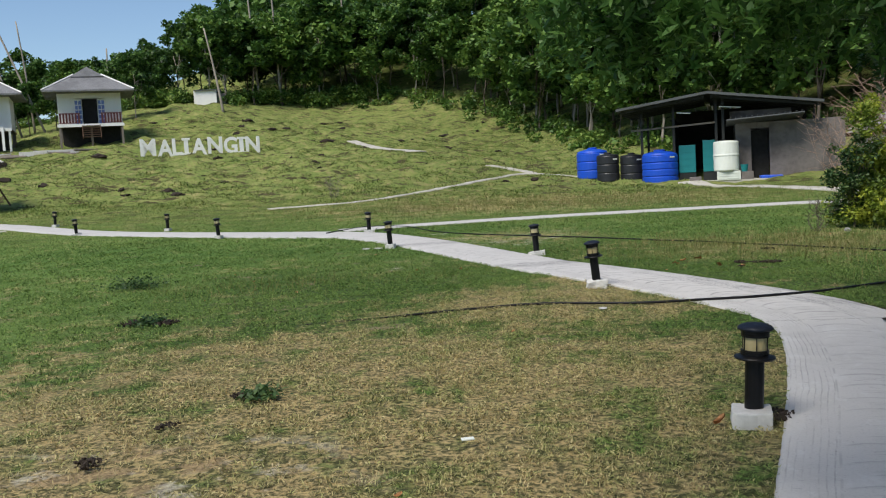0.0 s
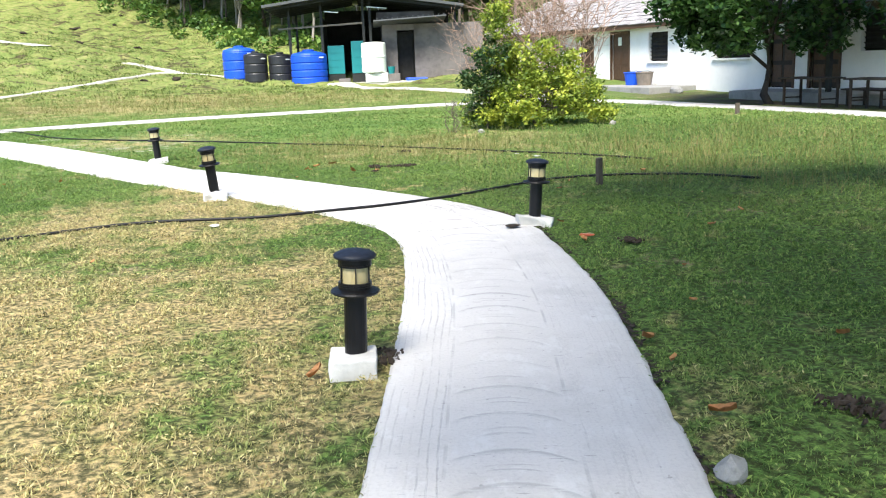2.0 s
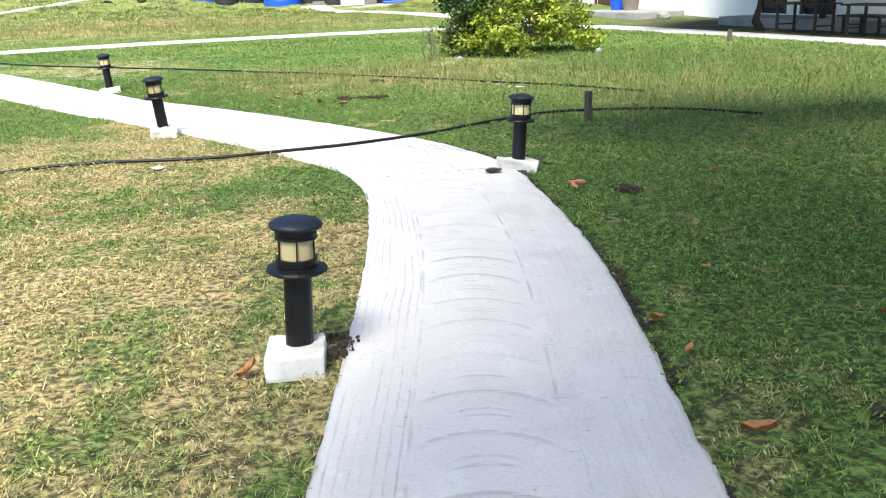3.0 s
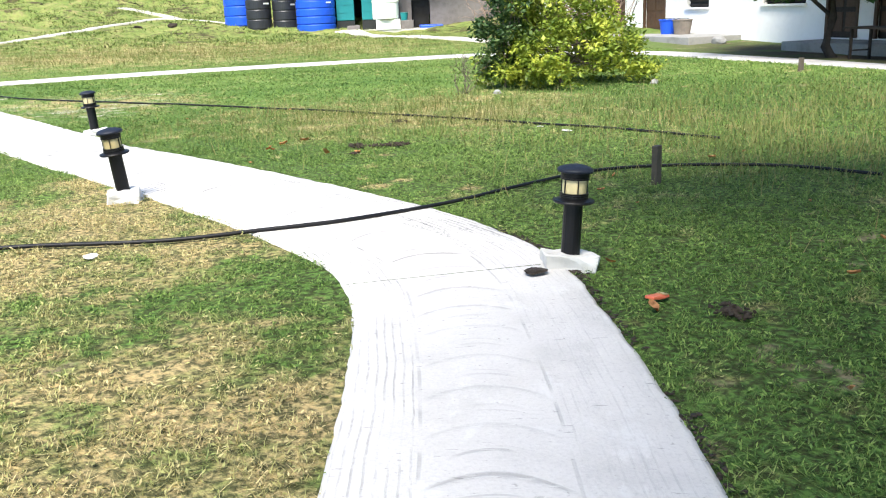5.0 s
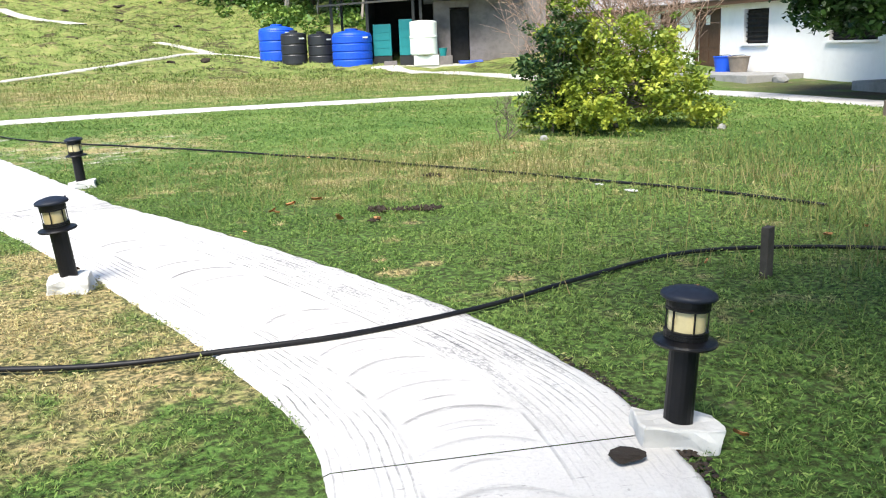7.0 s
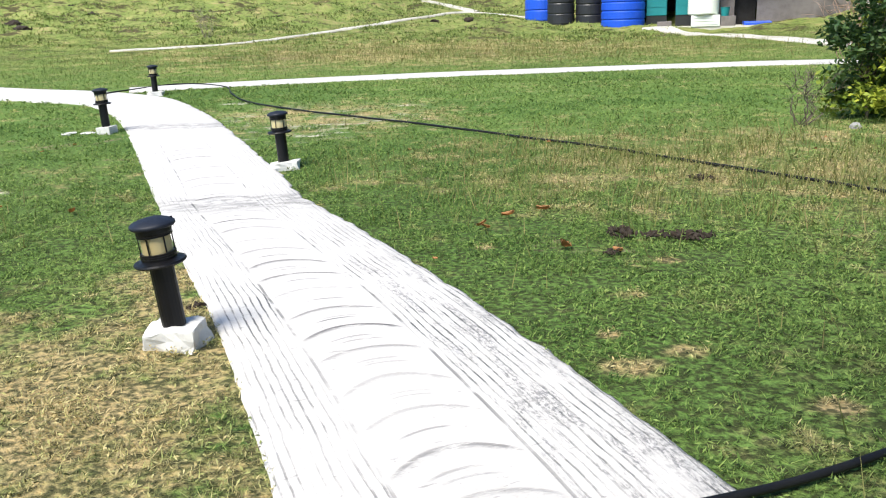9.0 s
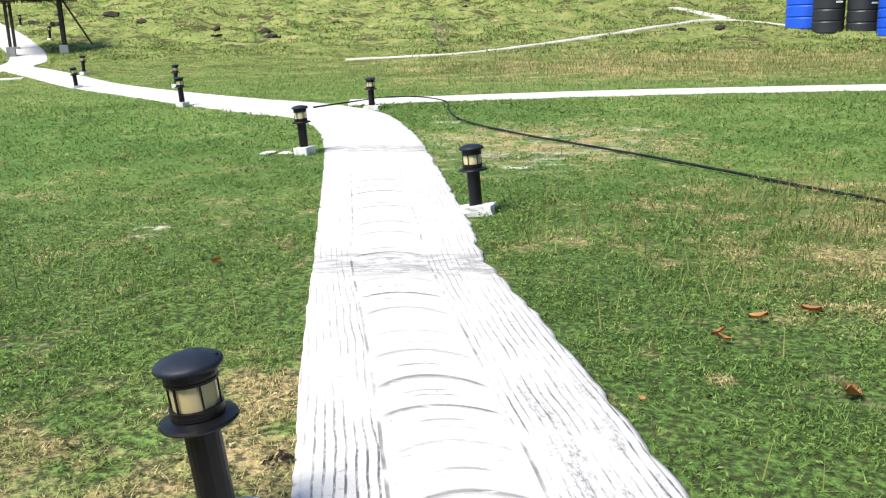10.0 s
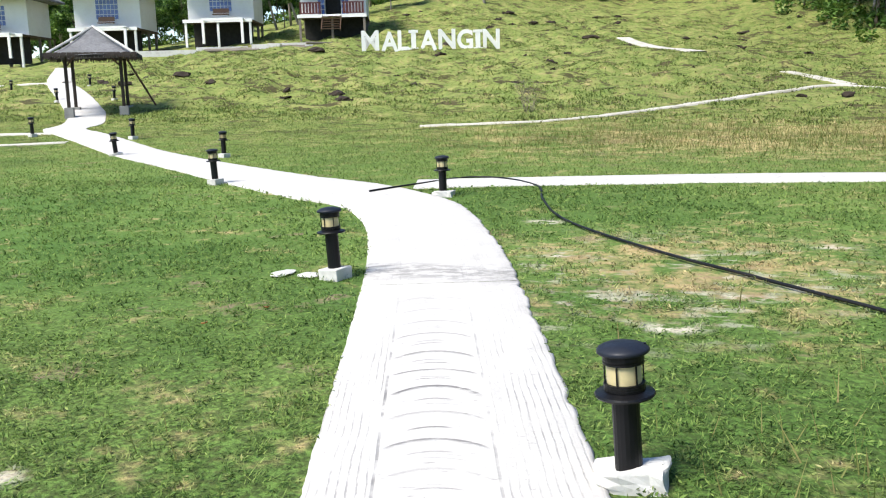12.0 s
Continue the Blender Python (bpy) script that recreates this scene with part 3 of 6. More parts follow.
CROSSING = [(-3.0, 26.75), (-1.05, 27.35), (1.85, 28.2), (4.1, 28.7), (8, 29.3), (12.2, 29.5), (14.8, 28.6), (16.8, 26.3), (17.1, 22.4), (16.9, 17.8), (16.8, 13), (16.6, 5)]
side_path("cross_path", CROSSING, 1.15, CEMENT,
          "straight pale cement path crossing the lawn", 0.014)
side_path("hill_trail", TRAILS[0], 0.45, TRAIL, "thin worn sandy trail over the grass", 0.03, 0.1)
side_path("hill_trail", TRAILS[1], 0.6, TRAIL, "short pale cement strip on the slope", 0.05, 0.06)
side_path("hill_trail", TRAILS[2], 0.95, TRAIL, "pale cement strip climbing the hill", 0.14, 0.06)
side_path("shed_path", [(12.6, 45.8), (14.0, 41.5), (15.0, 36), (16.0, 31), (16.4, 28)], 1.0, TRAIL, "pale cement path beside the open shed", 0.04)
side_path("branch_path", [(-18.9, 36.6), (-21.5, 36.3), (-26, 36.0), (-34, 37.5)], 0.75, TRAIL, "narrow pale cement path branching off", 0.03)
side_path("branch_path", [(-16.6, 34.2), (-19, 33.0), (-24, 32.0), (-30, 32.5)], 0.4, TRAIL, "narrow pale strip in the lawn", 0.02)
side_path("branch_path", [(-33.0, 53.0), (-36, 53.4), (-42, 52.0)], 0.8, TRAIL, "narrow pale cement path on the slope", 0.06)


def on_path(x, y, margin=0.0):
    """True where a place lies on the main footpath."""
    c = (MAIN_L + MAIN_R) / 2
    c, w = c[::3], np.linalg.norm(MAIN_R - MAIN_L, axis=1)[::3] / 2
    out = np.zeros(x.shape, bool)
    for (a, b), h in zip(c, w):
        out |= (x - a) ** 2 + (y - b) ** 2 < (h + margin) ** 2
    return out

# ---- garden lamps along the path ----


def bollard_lamp(base_size, base_wear, seed, twist, shift=(0, 0)):
    thing = tagged(new("bollard_lamp"), "short black bollard lamp with amber glass on a whitewashed concrete block", "garden lamp", "lamps along the path")
    w, d, h = base_size
    bm = boxed((w, d, h + 0.12), (*shift, (h - 0.12) / 2), (0, 0, twist), 0.012)
    bmesh.ops.subdivide_edges(bm, edges=bm.edges[:], cuts=4, use_grid_fill=True)
    part("base_block", rough(rough(bm, base_wear, seed), base_wear * 0.35, seed + 3, 31), BLOCK, thing, "rough whitewashed concrete block")
    part("post", lathe([(0.056, h - 0.01), (0.056, h + 0.30), (0.05, h + 0.315)], 20), BLACK, thing, smooth=False)
    z = h + 0.305
    part("flange", lathe([(0.03, z), (0.116, z - 0.006), (0.122, z + 0.002), (0.118, z + 0.010), (0.07, z + 0.022)], 28), BLACK, thing)
    glass = part("glass", lathe([(0.068, z + 0.02), (0.070, z + 0.03), (0.070, z + 0.155), (0.066, z + 0.165)], 24), AMBER, thing, "yellowed frosted glass cylinder", True)
    for k in range(6):
        a = math.pi / 3 * k + 0.3
        part("cage_bar", boxed((0.0055, 0.0055, 0.150), (0.077 * math.cos(a), 0.077 * math.sin(a), z + 0.09), (0, 0, math.degrees(a))), BLACK, thing)
    for zz in (0.022, 0.032, 0.042, 0.130):
        part("cage_ring", lathe([(0.074, z + zz), (0.083, z + zz), (0.083, z + zz + 0.009), (0.074, z + zz + 0.009)], 24), BLACK, thing)
    part("collar", lathe([(0.070, z + 0.139), (0.081, z + 0.140), (0.083, z + 0.150), (0.083, z + 0.176), (0.07, z + 0.178)], 28), BLACK, thing)
    rim = [(0.080, z + 0.172), (0.100, z + 0.171), (0.1045, z + 0.176), (0.1045, z + 0.186), (0.100, z + 0.191), (0.090, z + 0.197), (0.070, z + 0.206), (0.045, z + 0.212), (0.012, z + 0.215)]
    cap = part("cap", rough(lathe(rim, 28), 0.0022, seed, 24), CAP, thing, "dented navy metal cap", True)
    part("cap_rivet", lathe([(0.006, z + 0.190), (0.006, z + 0.203)], 8, (0.084, 0.03, 0)), BLACK, cap)
    return thing


LAMPS = [  # x, y, kind, lean about x, lean about y, turn
    (1.83, 5.345, 4, 0, 2.5, 0), (2.01, 11.76, 1, 1, -5.5, 0), (1.755, 16.75, 2, 0, -3.5, 0), (4.405, 8.39, 3, 0, 4.0, 0), (-1.17, 20.05, 0, 0, -3, 50),
    (-2.06, 25.4, 2, 0, -1, 0), (-6.62, 26.55, 0, 0, -3, 20), (-9.6, 31.45, 0, 0, 0, 40), (-12.95, 31.8, 2, 0, -4, 60), (-15.2, 35.35, 0, 0, 1, 15),
    (-19.15, 35.6, 0, 0, -1, 75), (-24.0, 45.5, 0, 0, 2, 15), (-26.6, 45.0, 0, 0, -3, 55), (-29.2, 50.2, 0, 0, 0, 5), (-33.5, 49.5, 0, 0, 2, 35), (-36.5, 50.5, 0, 0, -2, 65)]
KINDS = [bollard_lamp((0.205, 0.205, 0.09), 0.008, 1, -14), bollard_lamp((0.25, 0.21, 0.10), 0.034, 2, -12), bollard_lamp((0.30, 0.22, 0.062), 0.034, 3, 5), bollard_lamp((0.31, 0.23, 0.083), 0.028, 4, -20), bollard_lamp((0.235, 0.25, 0.085), 0.010, 6, -16, (-0.022, -0.03))]
used = set()
for x, y, kind, lx, ly, turn in LAMPS:
    m = pose(x, y, ground_z(x, y), lx, ly, turn if kind else 0)
    if kind in used:
        copy_thing(KINDS[kind], m)
    else:
        KINDS[kind].matrix_basis = m
        used.add(kind)

# ---- pipes lying on the lawn ----


def pipe(points, label):
    c = spline([(x, y - 0.012 * y) for x, y in points], 0.12)
    pts = []
    for i, (x, y) in enumerate(c):
        on = on_path(np.array([x]), np.array([y]), 0.02)[0]
        z = ground_z(x, y) + (0.016 if on else 0.006) + 0.015 + 0.012 * noise.noise(Vector((x * 1.3, y * 1.3, 5)))
        if y < 12:
            z -= 0.026 * min(1.0, max(0.0, (0.9 - x) / 1.3))
        pts.append((x, y, z))
    zs = np.array([p[2] for p in pts])
    zs = np.convolve(np.pad(zs, 3, mode="edge"), np.ones(7) / 7, "valid")
    zs = np.maximum(zs, np.array([p[2] for p in pts]) - 0.006)
    bm = tube([(p[0], p[1], z) for p, z in zip(pts, zs)], 0.0152, 8)
    return tagged(part("water_pipe", bm, HOSE, None, smooth=True), label, "pipe", "pipes on the lawn")


pipe([(-1.6, 10.15), (-0.8, 10.3), (0.3, 10.53), (1.2, 10.50), (2.24, 10.17), (2.83, 10.12), (3.48, 10.13), (4.25, 10.33), (4.98, 10.66), (5.87, 11.02), (6.5, 11.0), (7.16, 10.73), (7.68, 10.3), (8.0, 9.7)],
     "black rubber water pipe lying across the cement path")
pipe([(-3.3, 25.9), (-2.9, 27.0), (-2.5, 27.95), (-1.72, 27.85), (-0.95, 26.9), (-0.5, 25.3), (0.2, 23.5), (1.54, 21.6), (2.7, 20.35), (4.9, 17.7), (6.2, 15.7), (6.95, 14.5), (7.75, 13.1), (8.15, 12.1)],
     "black rubber water pipe snaking through the grass")

# ---- trees and shrubs ----


def leaf_quads(centres, size, up=0.5, long=1.6, seed=0):
    """A pointed four-cornered leaf at each centre, turned at random."""
    g = np.random.default_rng(seed)
    n = len(centres)
    nrm = g.normal(size=(n, 3))
    nrm[:, 2] = np.abs(nrm[:, 2]) + up
    nrm /= np.linalg.norm(nrm, axis=1)[:, None]
    a = np.cross(nrm, g.normal(size=(n, 3)))
    a /= np.linalg.norm(a, axis=1)[:, None]
    b = np.cross(nrm, a)
    s = (size * g.uniform(0.6, 1.3, n))[:, None]
    a, b = a * s * long / 2, b * s / 2
    droop = -nrm * s * 0.18
    v = np.stack([centres - a + droop, centres + b, centres + a + droop, centres - b], 1).reshape(-1, 3)
    return v, np.arange(n * 4).reshape(-1, 4)


def crown_points(blobs, per, seed, hollow=0.55):
    """Points gathered in the shells of many small clumps (x, y, z, radius)."""
    g = np.random.default_rng(seed)
    out = []
    for x, y, z, r in blobs:
        k = max(4, int(per * r * r))
        d = g.normal(size=(k, 3))
        d /= np.linalg.norm(d, axis=1)[:, None]
        rad = r * (hollow + (1 - hollow) * g.uniform(0, 1, k) ** 0.6) * g.uniform(0.75, 1.15, k)
        out.append(np.array([x, y, z]) + d * rad[:, None] * np.array([1, 1, 0.75]))
    return np.vstack(out)


def clumps(count, radius, height, base, seed, small=0.33):
    """Clump centres of a crown: an uneven, gappy dome."""
    g = np.random.default_rng(seed)
    out = []
    for i in range(count):
        a, t = g.uniform(0, 2 * math.pi), g.uniform(0, 1)
        w = radius * (0.35 + 0.75 * math.sin(math.pi * min(1, 0.18 + 0.8 * t))) * math.sqrt(g.uniform(0.15, 1))
        out.append((w * math.cos(a), w * math.sin(a), base + height * t, radius * small * g.uniform(0.6, 1.35)))
    return out


def limbs(bm, foot, blobs, thick, seed, count=7, seg=6):
    """A tapered trunk that forks into limbs towards the clumps."""
    g = random.Random(seed)
    foot = Vector(foot)
    top = Vector((sum(b[0] for b in blobs) / len(blobs), sum(b[1] for b in blobs) / len(blobs), sum(b[2] for b in blobs) / len(blobs)))
    trunk, n = [], 7
    for i in range(n):
        f = i / (n - 1)
        p = foot.lerp(top, f) + Vector((g.uniform(-1, 1), g.uniform(-1, 1), 0)) * thick * 1.6 * (f > 0)
        trunk.append(p)
    tube(trunk, [thick * (1.35 if i == 0 else 1.0 - 0.65 * i / (n - 1)) for i in range(n)], seg + 2, bm)
    for b in g.sample(list(blobs), min(count, len(blobs))):
        s = trunk[g.randint(2, n - 2)]
        e = Vector(b[:3])
        k = (s + e) / 2 + Vector((g.uniform(-1, 1), g.uniform(-1, 1), g.uniform(-0.3, 0.8))) * (e - s).length * 0.14
        tube([s, s.lerp(k, 0.6), k, k.lerp(e, 0.6), e], [thick * 0.45, thick * 0.36, thick * 0.27, thick * 0.18, thick * 0.08], seg, bm)
    return bm


def tree(seed, radius, height, base, per, leaf, thick, label, leafmat=None, barkmat=None, count=34, category="tree", group="", small=0.33, lean=(0, 0)):
    thing = tagged(new("tree"), label, category, group)
    blobs = [(x + lean[0], y + lean[1], z, r) for x, y, z, r in clumps(count, radius, height, base, seed, small)]
    part("trunk", limbs(bmesh.new(), (0, 0, -0.4), blobs, thick, seed), barkmat or BARK, thing, smooth=True)
    v, f = leaf_quads(crown_points(blobs, per, seed), leaf, 0.5, 1.7, seed)
    arrays("crown", v, f, leafmat or FOREST, thing)
    return thing


# trees at the edge of the wood
edge = random.Random(5)
MODELS = [tree(11 + i, 2.6 + 0.5 * (i % 3), 5.5 + i % 4, 3.0 + 0.8 * (i % 3), 72, 0.37, 0.12, "tall green forest tree at the edge of the wood", count=30, group="trees at the edge of the wood",
               barkmat=PALEBARK if i % 2 else BARK) for i in range(6)]
placed = 0
EDGE_LINE = spline([(-75, 98), (-58, 108), (-36, 108), (-24, 106), (-12, 113), (2, 108), (9, 96), (12.5, 82), (16, 69), (22, 60), (27, 54), (32, 48), (33, 38), (33, 26), (34, 12)], 2.6)
for i, (x, y) in enumerate(EDGE_LINE):
    for row in range(2):
        px, py = x + edge.uniform(-1.2, 1.2) + row * 1.8, y + edge.uniform(-1.0, 1.0) + row * 3.2
        m = pose(px, py, ground_z(px, py), 0, 0, edge.uniform(0, 360))
        src = MODELS[edge.randrange(6)]
        if placed < 6:
            src = MODELS[placed]
            src.matrix_basis = m
            src.scale = [edge.uniform(0.85, 1.2)] * 3
        else:
            t = copy_thing(src, m)
            t.scale = [edge.uniform(0.8, 1.2) * (0.6 if x < -31 else 0.8 if x < -25 else 1.0)] * 3
        placed += 1

for i in range(16):
    px, py = -68 + 2.4 * i + edge.uniform(-1, 1), 85 + 0.65 * i + edge.uniform(-1.5, 1.5)
    t = copy_thing(MODELS[edge.randrange(6)], pose(px, py, ground_z(px, py), 0, 0, edge.uniform(0, 360)))
    t.scale = [edge.uniform(0.42, 0.6)] * 3


def far_wood():
    """The wood that covers the hill behind."""
    g = np.random.default_rng(21)
    crowns = [crown_points(clumps(24, 3.0, 6.5, 2.2, 60 + i), 26, 60 + i) for i in range(5)]
    pts = []
    tries = 0
    while len(pts) < 430 and tries < 9000:
        tries += 1
        x, y = g.uniform(-120, 75), g.uniform(20, 190)
        d = np.hypot(EDGE_LINE[:, 0] - x, EDGE_LINE[:, 1] - y)
        k = int(d.argmin())
        t = EDGE_LINE[min(k + 1, len(EDGE_LINE) - 1)] - EDGE_LINE[max(k - 1, 0)]
        side = t[0] * (y - EDGE_LINE[k, 1]) - t[1] * (x - EDGE_LINE[k, 0])
        if side > 0 and 5 < d[k] < 62:
            if x < -34 and d[k] > 14:
                continue
            s = g.uniform(0.8, 1.35) * (0.6 if x < -34 else 1.0)
            c = crowns[g.integers(5)]
            a = g.uniform(0, 6.28)
            r = np.array([[math.cos(a), -math.sin(a), 0], [math.sin(a), math.cos(a), 0], [0, 0, 1]])
            pts.append(c @ r.T * s + np.array([x, y, ground_z(x, y)]))
    pts = np.vstack(pts)
    v, f = leaf_quads(pts[np.arange(len(pts)) % 3 > 0], 0.62, 0.5, 1.5, 3)
    return tagged(arrays("far_wood", v, f, FOREST), "dense dark green tropical wood covering the hill", "wood", kind="stuff")


far_wood()


def undergrowth():
    g = np.random.default_rng(31)
    blobs = []
    for x, y in spline(EDGE_LINE[::3], 0.9):
        for k in range(2):
            px, py = x + g.normal(0, 1.2) - 0.3, y + g.normal(0, 1.2) - 0.6
            r = g.uniform(0.5, 1.3) * (1.45 if -45 < x < -8 else 0.85)
            blobs.append((px, py, ground_z(px, py) + r * 0.6, r))
    v, f = leaf_quads(crown_points(blobs, 110, 8), 0.24, 0.5, 1.8, 9)
    return tagged(arrays("undergrowth", v, f, THICKET), "low tangled green shrubs along the wood's edge", "shrubs", kind="stuff")


undergrowth()


def bare_trunk(x, y, h, lean, label, r=0.13):
    z = ground_z(x, y)
    pts = [(x + lean[0] * f + 0.1 * math.sin(3 * f), y + lean[1] * f, z - 0.4 + h * f) for f in [i / 8 for i in range(9)]]
    ob = part("dead_tree", tube(pts, [r * (1.2 - 0.6 * i / 8) for i in range(9)], 8), PALEBARK, None, smooth=True)
    return tagged(ob, label, "tree", "bare trees")


for x, y, h, lean in [(-22.6, 97, 9.5, (-1.5, 0)), (-20.8, 108, 19, (-1, 0)), (-18.3, 108, 18.5, (-.5, 0)), (-11.6, 120, 17.5, (0, 0)), (-37.5, 104, 8, (0.4, 0)),
                      (20, 64, 9, (0.3, 0))]:
    bare_trunk(x, y, h, lean, "tall pale bare trunk rising before the wood")
for x, y, h, lean in [(-39.5, 92, 17, (-6.5, 0)), (-42.0, 92, 16, (-4.5, 0)), (-41.6, 94, 12, (-1.0, 0))]:
    bare_trunk(x, y, h, lean, "thin leaning palm trunk against the sky", 0.11)


def yellow_bush():
    thing = tagged(new("bush"), "broad yellow-green leafy bush standing on the lawn", "bush")
    g = random.Random(4)
    blobs = []
    for i in range(190):
        a, t = g.uniform(0, 6.28), g.uniform(0, 1) ** 1.25
        w = 1.68 * (1 - 0.5 * t ** 1.5) * math.sqrt(g.uniform(0.1, 1))
        tall = 1.5 + 0.22 * math.sin(3 * a + 1.0) + 0.15 * math.sin(7 * a)
        blobs.append((w * math.cos(a) * 1.04, w * math.sin(a) * 0.85, 0.2 + tall * t * (1 - 0.15 * w), g.uniform(0.13, 0.34)))
    for i in range(34):
        t = g.random()
        blobs.append((-1.0 + 0.15 * t + g.uniform(-.45, .45) * (1 - 0.5 * t), g.uniform(-.35, .35), 0.9 + 1.85 * t, g.uniform(0.12, 0.26)))
    for i in range(16):
        t = g.random()
        blobs.append((g.uniform(-.3, 1.5), g.uniform(-.5, .5), 1.5 + 0.45 * t, g.uniform(0.07, 0.14)))
    part("branchwork", limbs(bmesh.new(), (0, 0, -0.1), blobs, 0.05, 3, 26, 5), BARK, thing, smooth=True)
    v, f = leaf_quads(crown_points(blobs, 1500, 5, 0.25), 0.05, 0.5, 1.9, 6)
    arrays("foliage", v, f, BUSHLEAF, thing)
    thing.matrix_basis = pose(10.1, 19.3, ground_z(10.1, 19.3))
    side = tagged(new("shrub"), "dark green shrub with bare lower twigs beside the bush", "shrub")
    blobs = [(g.uniform(-.45, .45), g.uniform(-.4, .4), 0.15 + 1.9 * g.random(), g.uniform(0.14, 0.3)) for i in range(34)]
    part("branchwork", limbs(bmesh.new(), (0, 0, -0.1), blobs, 0.03, 6, 14, 5), BARK, side, smooth=True)
    v, f = leaf_quads(crown_points(blobs, 1700, 7, 0.3), 0.05, 0.5, 1.9, 8)
    arrays("foliage", v, f, SHRUB, side)
    side.matrix_basis = pose(8.85, 19.2, ground_z(8.85, 19.2))


yellow_bush()


def bare_shrub(x, y, h, spread, seed, label, mat, n=26, thick=0.03):
    g = random.Random(seed)
    thing = tagged(new("bare_shrub"), label, "shrub")
    bm = bmesh.new()
    for i in range(n):
        a = g.uniform(0, 6.28)
        d = Vector((math.cos(a) * spread * g.random(), math.sin(a) * spread * g.random(), h * g.uniform(0.6, 1.0)))
        pts = [Vector((0, 0, -0.1)) + Vector((g.uniform(-.1, .1), g.uniform(-.1, .1), 0))]
        for k in range(1, 5):
            pts.append(d * (k / 4) + Vector((g.uniform(-1, 1), g.uniform(-1, 1), g.uniform(-.4, .4))) * spread * 0.17)
        tube(pts, [thick, thick * .8, thick * .6, thick * .4, thick * .2], 5, bm)
        for k in range(11):
            s = pts[g.randint(1, 3)].lerp(pts[4], g.random() * 0.5)
            e = s + Vector((g.uniform(-1, 1), g.uniform(-1, 1), g.uniform(0, 1))) * h * 0.2
            tube([s, (s + e) / 2 + Vector((0, 0, .03)), e], [thick * .4, thick * .3, thick * .15], 4, bm)
    part("branchwork", bm, mat, thing, smooth=True)
    thing.matrix_basis = pose(x, y, ground_z(x, y))
    return thing


bare_shrub(12.1, 21.9, 4.3, 2.1, 1, "leafless red-brown shrub behind the bush", TWIG, 60, 0.018)
bare_shrub(10.6, 22.8, 3.0, 1.7, 2, "thin leafless twiggy shrub behind the bush", TWIG, 40, 0.010)
bare_shrub(7.85, 18.75, 0.75, 0.7, 3, "low tangle of dry twigs at the bush's foot", BARK, 8, 0.010)
bare_shrub(-5.0, 42.3, 1.3, 0.8, 4, "small thin dry shrub on the slope", GREYWOOD, 12, 0.009)

house_tree = tree(71, 2.6, 4.2, 1.6, 620, 0.115, 0.13, "leaning broad-leaved tree before the white house", TREELEAF, DARKBARK, 90, small=0.24, lean=(0.0, 0.45))
house_tree.matrix_basis = pose(18.75, 21.35, ground_z(18.75, 21.35), 0, 0, 0)
porch_tree = tree(83, 3.0, 4.2, 3.1, 420, 0.13, 0.2, "dense dark tree shading the end of the house", TREELEAF, DARKBARK, 90, small=0.25, lean=(-0.6, 1.2))
porch_tree.matrix_basis = pose(19.3, 16.0, ground_z(19.3, 16.0))


def strands(blobs, seed, short=1.0, many=1.0):
    """Leaves strung along drooping twigs that hang out of each clump."""
    g = np.random.default_rng(seed)
    out = []
    for x, y, z, r in blobs:
        for k in range(int((3 + 9 * r) * many)):
            a, d = g.uniform(0, 6.28), r * math.sqrt(g.random())
            m = int(g.integers(14, 30))
            f = np.linspace(0, 1, m)
            l = g.uniform(0.15, 0.45) * short
            bend = g.normal(0, 0.16, 2) * short
            p = np.stack([x + d * math.cos(a) + bend[0] * f, y + d * math.sin(a) + bend[1] * f, z + r * g.uniform(-0.3, 0.7) - l * f ** 1.5], 1)
            out.append(p + g.normal(0, 0.022 * short, (m, 3)))
    return np.vstack(out)


